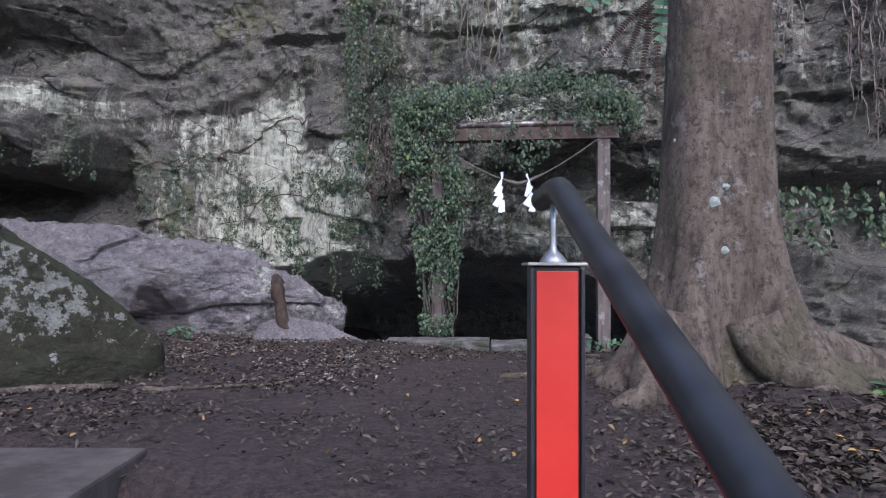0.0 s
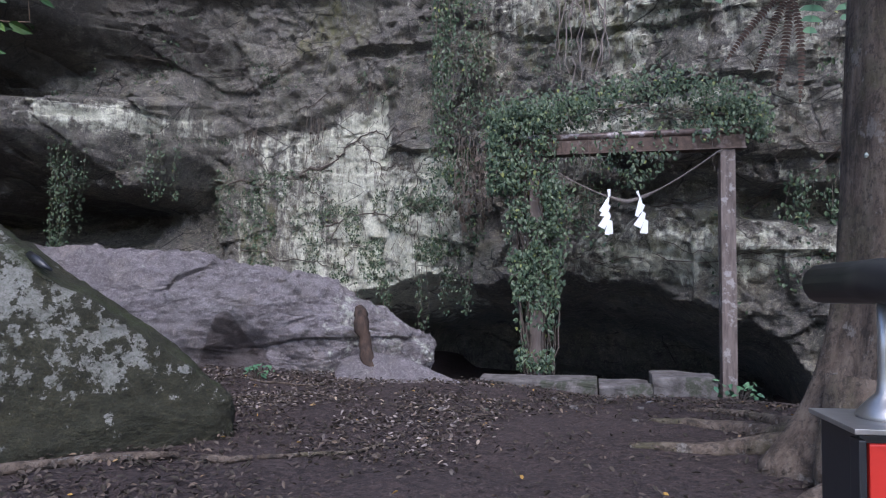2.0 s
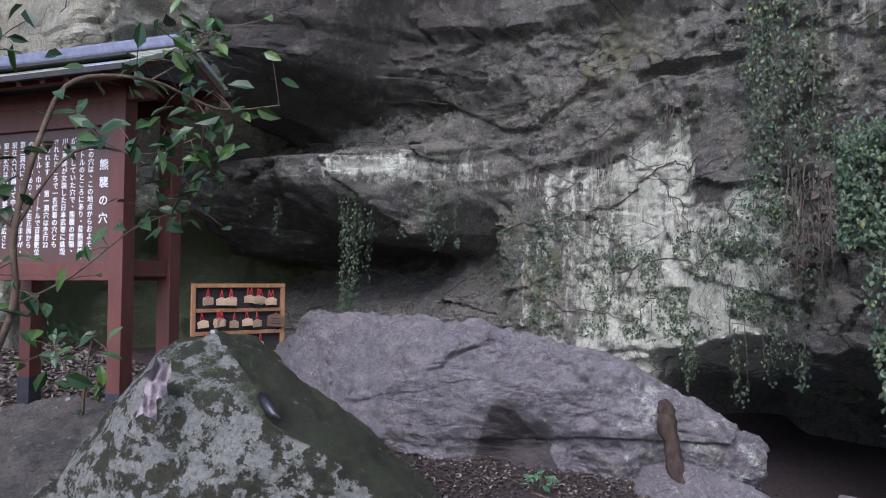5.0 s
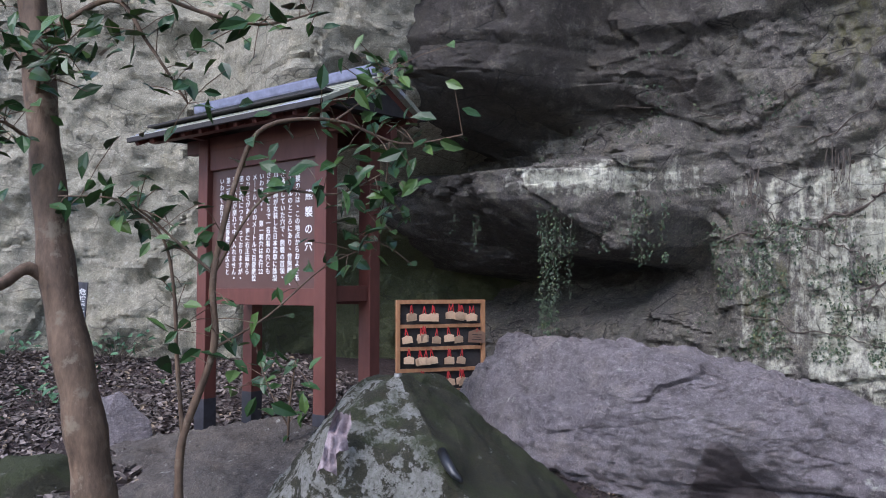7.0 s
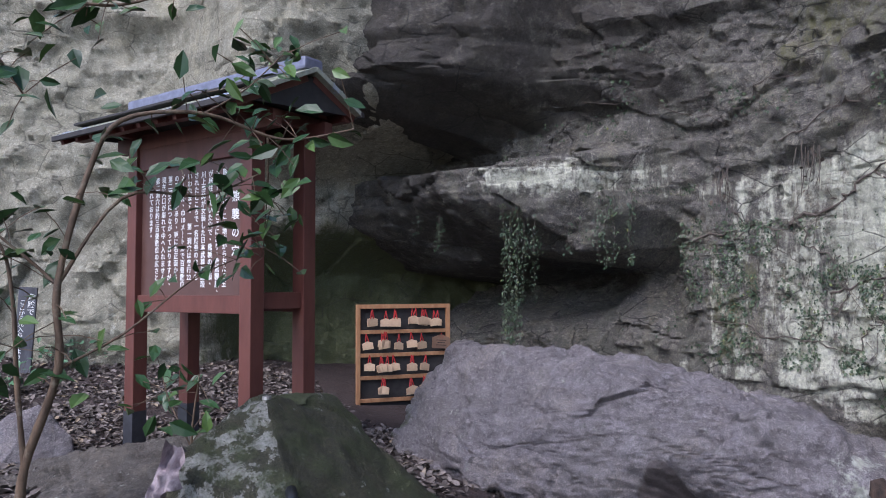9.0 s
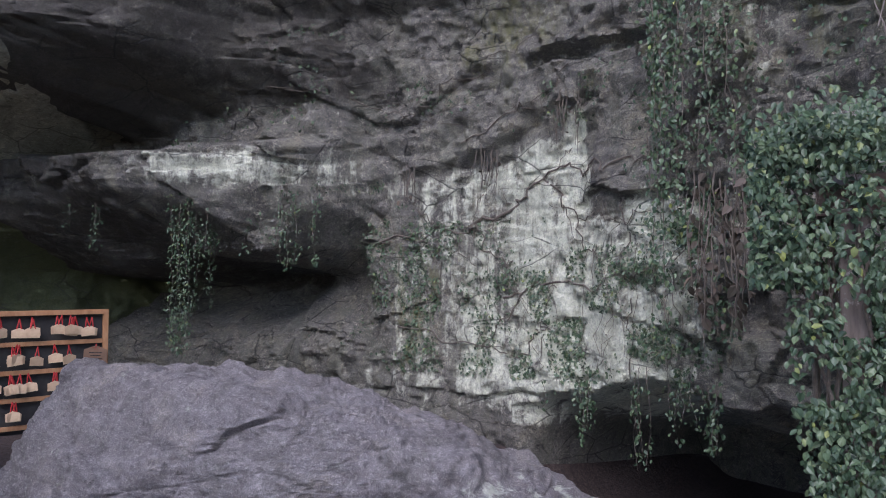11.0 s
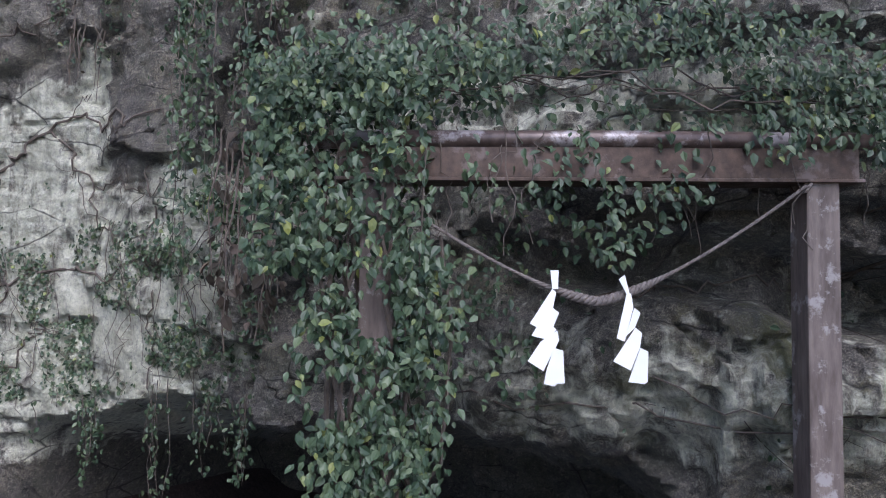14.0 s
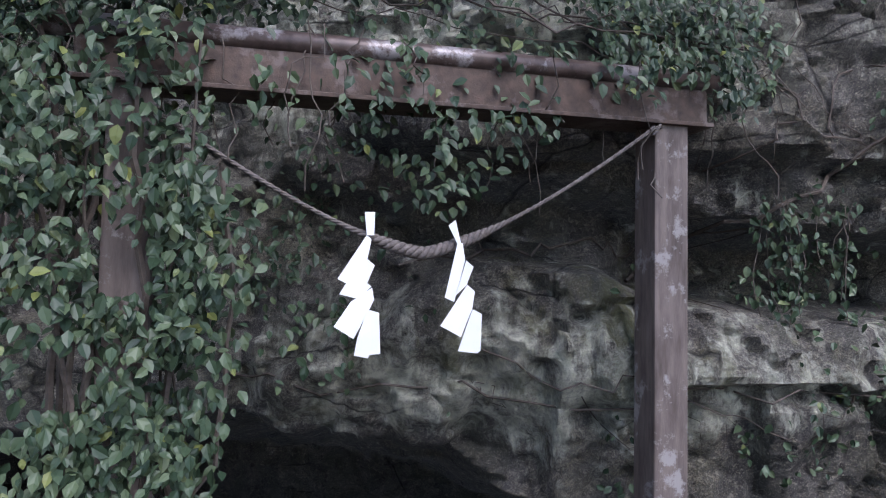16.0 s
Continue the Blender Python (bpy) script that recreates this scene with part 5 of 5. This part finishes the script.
first = plaque(rack_m @ pose(-0.4, -0.035, 1.1))
for row, z in enumerate((1.1, 0.82, 0.55, 0.27)):
    for col in range(6):
        if (row, col) in ((1, 5), (2, 5), (3, 5), (3, 0), (3, 2)):
            continue
        for k in range(prng.choice((1, 2, 3)) if (row or col) else 2):
            m = rack_m @ pose(-0.43 + col * 0.17 + prng.uniform(-0.035, 0.035), -0.04 - 0.012 * k, z + prng.uniform(-0.02, 0.015), prng.uniform(-6, 2), prng.uniform(-9, 9), prng.uniform(-20, 20))
            if row == 0 and col == 0 and k == 0:
                continue
            copy_thing(first, m)
big_p = plaque(rack_m @ pose(0.46, -0.05, 0.8, 0, 4, 0), 1.75, "")
tagged(big_p, "larger brown wooden notice plaque tied to the rack")
big_p.children[0].data.materials[0] = simple("brown_plaque", (0.16, 0.09, 0.055), (0.25, 0.15, 0.1), 9, 0.6)
for k in range(3):
    bm = boxed(0.13 - 0.03 * (k % 2), 0.002, 0.008, 0.0, pose(0, -0.003, 0.1 - 0.03 * k))
    part("writing", bm, M_DARK, big_p.children[0])

# ---------------------------------------------------------------- tree and sapling by the board
def leaf_tree(name, origin, label, branches, leaf_n, leaf, material, category="tree"):
    """A thin tree: the first branch is its trunk; each is (points, start radius, end radius, leaves)."""
    root = empty(name, pose(*origin), label, category)
    o = Vector(origin)
    cs = []
    for k, (pts, r0, r1, nl) in enumerate(branches):
        fine = []
        P = [Vector(p) for p in pts]
        for i in range(len(P) - 1):
            a, b, c, d = P[max(i - 1, 0)], P[i], P[i + 1], P[min(i + 2, len(P) - 1)]
            for s in range(5):
                t = s / 5
                fine.append(0.5 * ((2 * b) + (c - a) * t + (2 * a - 5 * b + 4 * c - d) * t * t + (3 * b - a - 3 * c + d) * t ** 3))
        fine.append(P[-1])
        n = len(fine)
        part("trunk" if k == 0 else "branch", tube(bmesh.new(), [p - o for p in fine], [(r0 + (r1 - r0) * i / (n - 1)) * (1 + 0.08 * math.sin(i * 1.7)) for i in range(n)], 10 if k == 0 else 6), M_THINBARK, root, smooth=True)
        for j in range(int(nl * 1.5)):
            p = fine[min(int(n * (0.3 + 0.7 * prng.random())), n - 1)]
            cs.append(p - o + Vector((prng.gauss(0, 0.09), prng.gauss(0, 0.09), prng.gauss(0.01, 0.07))))
            if j % 2 == 0:
                q = cs[-1] + o
                part("twig", tube(bmesh.new(), [p - o, (p - o).lerp(q - o, 0.5) + Vector((0, 0, 0.01)), q - o], 0.0022, 4), M_THINBARK, root)
    if cs:
        stuff_part("leaves", root, np.array(cs), np.tile((0.35, -0.35, 0.9), (len(cs), 1)), leaf, rng, material, aspect=0.5, spread=0.6, droop=0.35)
    return root


leaf_tree("slender_tree", (-4.12, 1.9, 1.0), "slender brown-barked tree with dark evergreen leaves",
          [([(-4.1, 1.9, 0.95), (-4.12, 1.86, 1.43), (-4.13, 1.8, 1.82), (-4.2, 1.72, 2.25), (-4.26, 1.67, 2.7), (-4.3, 1.61, 3.3), (-4.3, 1.5, 4.3), (-4.25, 1.4, 5.5)], 0.085, 0.045, 0),
           ([(-4.2, 1.72, 2.2), (-4.19, 1.62, 2.3), (-4.06, 1.5, 2.23), (-3.85, 1.3, 2.35)], 0.03, 0.015, 0),
           ([(-4.3, 1.6, 3.2), (-4.05, 1.87, 3.35), (-3.98, 2.0, 3.18), (-3.95, 2.15, 2.95)], 0.014, 0.004, 26),
           ([(-4.3, 1.6, 3.4), (-3.95, 1.86, 3.42), (-3.9, 2.12, 3.32), (-3.85, 2.4, 3.28), (-3.8, 2.63, 3.36)], 0.014, 0.003, 34),
           ([(-4.28, 1.62, 2.95), (-4.1, 1.65, 3.1), (-3.95, 1.72, 3.12)], 0.01, 0.003, 40), ([(-4.28, 1.62, 2.8), (-4.15, 1.5, 2.85), (-4.05, 1.42, 2.7)], 0.01, 0.003, 30),
           ([(-4.28, 1.6, 3.1), (-4.4, 1.4, 3.35), (-4.4, 1.3, 3.5)], 0.01, 0.003, 40)], 0, 0.1, M_SHRUB)
leaf_tree("sapling", (-4.13, 2.17, 1.2), "young evergreen sapling with thin bent stems and glossy leaves",
          [([(-4.13, 2.17, 1.1), (-4.13, 2.17, 1.38), (-4.11, 2.18, 1.62), (-4.03, 2.28, 1.98), (-4.01, 2.27, 2.28), (-4.0, 2.36, 2.69), (-3.98, 2.47, 2.9), (-3.94, 2.76, 2.95), (-3.9, 3.06, 2.87), (-3.85, 3.35, 2.93)], 0.02, 0.004, 46),
           ([(-4.11, 2.18, 1.62), (-4.1, 2.15, 1.93), (-4.09, 2.13, 2.23), (-4.11, 2.08, 2.44), (-4.13, 1.92, 2.58)], 0.011, 0.004, 14),
           ([(-4.01, 2.27, 2.28), (-4.0, 2.48, 2.61), (-3.96, 2.77, 2.63), (-3.95, 2.98, 2.73)], 0.008, 0.003, 24),
           ([(-4.01, 2.27, 2.28), (-4.07, 2.16, 2.39), (-4.06, 1.94, 2.56), (-4.07, 1.71, 2.57)], 0.008, 0.003, 26),
           ([(-4.03, 2.28, 1.98), (-4.05, 2.5, 2.1), (-4.1, 2.75, 2.3), (-4.1, 2.95, 2.4)], 0.006, 0.002, 10),
           ([(-3.94, 2.76, 2.95), (-4.05, 2.95, 3.1), (-4.1, 3.13, 3.3)], 0.005, 0.002, 26), ([(-3.9, 3.0, 2.87), (-4.0, 3.03, 2.7), (-4.15, 3.05, 2.4)], 0.005, 0.002, 30)], 0, 0.1, M_SHRUB, "sapling")
leaf_tree("shrub", (-5.2, 2.95, 1.3), "small glossy-leaved shrub in front of the notice board",
          [([(-5.2, 2.95, 1.15), (-5.18, 2.95, 1.5), (-5.15, 2.98, 1.8)], 0.01, 0.004, 10), ([(-5.18, 2.95, 1.4), (-5.3, 2.85, 1.65), (-5.35, 2.8, 1.85)], 0.006, 0.002, 12)], 0, 0.13, M_SHRUB, "shrub")
# ---------------------------------------------------------------- stump, sticks, small rocks
bm = tube(bmesh.new(), wander((-3.17, 5.84, 1.31), (-2.93, 5.7, 0.72), 14, 0.014, prng), [0.03, 0.052, 0.06, 0.05, 0.066, 0.06, 0.048, 0.054, 0.05, 0.058, 0.052, 0.06, 0.056, 0.066, 0.07], 12)
tagged(mesh_ob("broken_log", bm, simple("rotten_wood", (0.014, 0.009, 0.007), (0.075, 0.045, 0.03), 22, 0.9, (1, 1, 0.3), 1.0, 0.02), True), "rotten brown log leaning on the rock", "log")
for a, b, r in (((-3.0, 2.6), (-2.62, 3.16), 0.026), ((-2.52, 3.2), (-2.3, 3.27), 0.02), ((-2.3, 3.3), (-1.9, 3.75), 0.012), ((-3.6, 5.0), (-3.1, 5.2), 0.01), ((0.9, 3.4), (1.6, 3.75), 0.018), ((-2.0, 4.6), (-1.6, 4.7), 0.006), ((-3.3, 4.4), (-2.8, 4.75), 0.007)):
    pts = wander((a[0], a[1], 0), (b[0], b[1], 0), 8, 0.012, prng)
    ob = mesh_ob("fallen_branch", tube(bmesh.new(), [(p.x, p.y, float(ground_z(p.x, p.y)) + r * 0.8) for p in pts], [r * (1 - 0.05 * i) * prng.uniform(0.85, 1.15) for i in range(9)], 8), M_BARK, True)
    tagged(ob, "dead brown branch lying on the soil", "branch", "branches on the ground")
rock("rock", [(-7.35, 1.93, 1.26), (-7.2, 2.22, 1.42), (-7.1, 2.44, 1.2), (-7.02, 2.46, 0.9), (-7.02, 1.92, 0.9), (-7.7, 2.45, 0.95), (-7.75, 1.9, 1.0)], M_BIGROCK, 12, 0.04, 4, label="pale-topped grey rock lying in the leaf litter")
rock("mossy_stone", [(-6.35, 1.3, 0.95), (-5.95, 1.35, 1.12), (-5.85, 1.7, 1.19), (-5.85, 1.86, 1.1), (-6.3, 1.9, 1.14), (-6.3, 1.5, 1.18), (-5.8, 1.9, 0.85), (-5.8, 1.3, 0.85)], M_STONE, 15, 0.03, 4,
     moss=lambda P, N: 0.9 * ss(0.1, 0.6, N[:, 2]), label="low stone covered with green moss beside the slender tree")
rock("flat_stone", [(-7.0, 3.0, 1.0), (-6.2, 3.35, 1.02), (-6.0, 3.2, 0.95), (-6.3, 2.8, 0.95), (-7.1, 2.7, 0.95), (-6.6, 3.6, 0.9), (-6.6, 3.1, 0.8)], M_SLAB, 14, 0.02, 3, label="flat stone under the notice board")
for k in range(16):
    x, y = prng.uniform(-3.6, -0.3), prng.uniform(4.6, 6.4)
    s = prng.uniform(0.012, 0.03)
    z = float(ground_z(x, y))
    rock("pebble", [(x + s * math.cos(a) * prng.uniform(0.7, 1.2), y + s * math.sin(a) * prng.uniform(0.7, 1.2), z + h * s * prng.uniform(0.5, 0.9)) for a in np.linspace(0, 5.5, 6) for h in (-0.3, 0.6)], M_SLAB, k, 0.004, 1, label="small grey stone on the soil")

# crumpled paper on the boulder
bm = bmesh.new()
bmesh.ops.create_grid(bm, x_segments=8, y_segments=12, size=1.0)
for v in bm.verts:
    k = fbm(np.array([v.co.x * 2.0]), np.array([v.co.y * 2.0]), np.array([4.0]), 3)[0] - 0.5
    v.co = Vector((v.co.x * 0.028 * (1.1 + 1.5 * k), k * 0.16 - 0.02 * v.co.y, v.co.y * 0.1))
ob = mesh_ob("crumpled_paper", bm, simple("faded_paper", (0.15, 0.11, 0.115), (0.36, 0.3, 0.31), 34, 0.8), True)
ob.matrix_world = pose(-3.36, 2.55, 1.7, -32, 12, 55)
tagged(ob, "faded crumpled pinkish paper stuck on the boulder", "paper")
ob = mesh_ob("black_clip", tube(bmesh.new(), [(-3.24, 2.9, 1.65), (-3.18, 2.885, 1.628), (-3.13, 2.885, 1.6), (-3.1, 2.9, 1.58)], [0.018, 0.02, 0.014, 0.006], 8), M_BLACK, True)
tagged(ob, "small black plastic object lying on the boulder", "litter")
ob = mesh_ob("bottle_cap", tube(bmesh.new(), [(-3.7, 2.95, 1.79), (-3.7, 2.95, 1.856), (-3.7, 2.95, 1.86), (-3.7, 2.95, 1.872)], [0.014, 0.014, 0.017, 0.016], 12), M_STEEL)
tagged(ob, "small metal cap on top of the boulder", "cap")

# ---------------------------------------------------------------- low plants
def tuft(x, y, n, spread, leaf, label, category="plant", material=M_FERN):
    z = float(ground_z(x, y))
    root = empty("ground_plant", pose(x, y, z), label, category)
    bm, cs = bmesh.new(), []
    for k in range(n):
        a, r = prng.uniform(0, 6.28), spread * prng.random() ** 0.6
        h = prng.uniform(0.3, 1.0) * spread * 0.8
        p = Vector((math.cos(a) * r, math.sin(a) * r, h))
        tube(bm, [(p.x * 0.2, p.y * 0.2, -0.02), (p.x * 0.6, p.y * 0.6, h * 0.7), p], 0.003, 4)
        cs.append(p)
    tagged(part("stalk_tuft", bm, M_STEM, root), kind="stuff")
    stuff_part("leaves", root, np.array(cs), np.tile((0.2, -0.3, 1), (n, 1)), leaf, rng, material, aspect=0.55, spread=0.4)
tuft(-0.28, 6.55, 26, 0.2, 0.07, "small green plant at the foot of the gate post")
tuft(-3.6, 5.1, 22, 0.14, 0.05, "small pale green plant at the foot of the rock")
tuft(1.05, 3.75, 8, 0.08, 0.07, "small green seedling among the roots", material=M_SHRUB)
for x, y, n, s in ((-11.2, 2.5, 60, 0.5), (-10.2, 2.0, 40, 0.4), (-11.6, 1.2, 50, 0.5), (-9.0, 1.7, 30, 0.3), (-12.6, 0.2, 60, 0.7), (-8.3, 1.2, 20, 0.25)):
    tuft(x, y, n, s, 0.1, "low green undergrowth at the foot of the cliff", material=M_FERN)

# ---------------------------------------------------------------- leaf litter
def litter(name, n, x0, x1, y0, y1, size, label, thin=None, material=M_LITTER):
    X, Y = rng.uniform(x0, x1, n), rng.uniform(y0, y1, n)
    keep = rng.random(n) < ss(0.12, 0.62, fbm(X * 2.2, Y * 2.2, 0 * X + 2, 3))
    rim = np.minimum(np.minimum(X - x0, x1 - X), np.minimum(Y - y0, y1 - Y)) + 1.2 * (fbm(X * 0.9, Y * 0.9, 0 * X + 5, 3) - 0.5)
    keep &= rng.random(n) < ss(0.0, 0.9, rim)
    if thin is not None:
        keep &= rng.random(n) < thin(X, Y)
    X, Y = X[keep], Y[keep]
    c = np.stack([X, Y, ground_z(X, Y) + rng.uniform(0.004, 0.025, len(X))], -1)
    ob = leaves(name, c, np.tile((0, 0, 1.0), (len(X), 1)), size, rng, material, aspect=0.5, spread=0.4, droop=0.0)
    return tagged(ob, label, "leaf litter", kind="stuff")
litter("fallen_leaves", 7000, -5.0, -1.4, 3.4, 6.3, 0.03, "pale brown fallen leaves drifted below the rock", material=M_DRYLEAF)
litter("fallen_leaves", 52000, -5.5, 2.6, 1.5, 6.9, 0.03, "brown fallen leaves scattered over the soil", lambda X, Y: 0.25 + 0.75 * np.clip(np.abs(X + 1.3 - 0.1 * Y) / 1.1 - 0.15, 0, 1) + 0.2 * (Y > 5))
litter("fallen_leaves", 26000, -0.2, 3.2, 1.2, 5.2, 0.048, "thick brown fallen leaves round the tree")
litter("fallen_leaves", 34000, -13.5, -5.0, -1.5, 5.5, 0.075, "pale dry fallen leaves below the cliff", material=M_DRYLEAF)
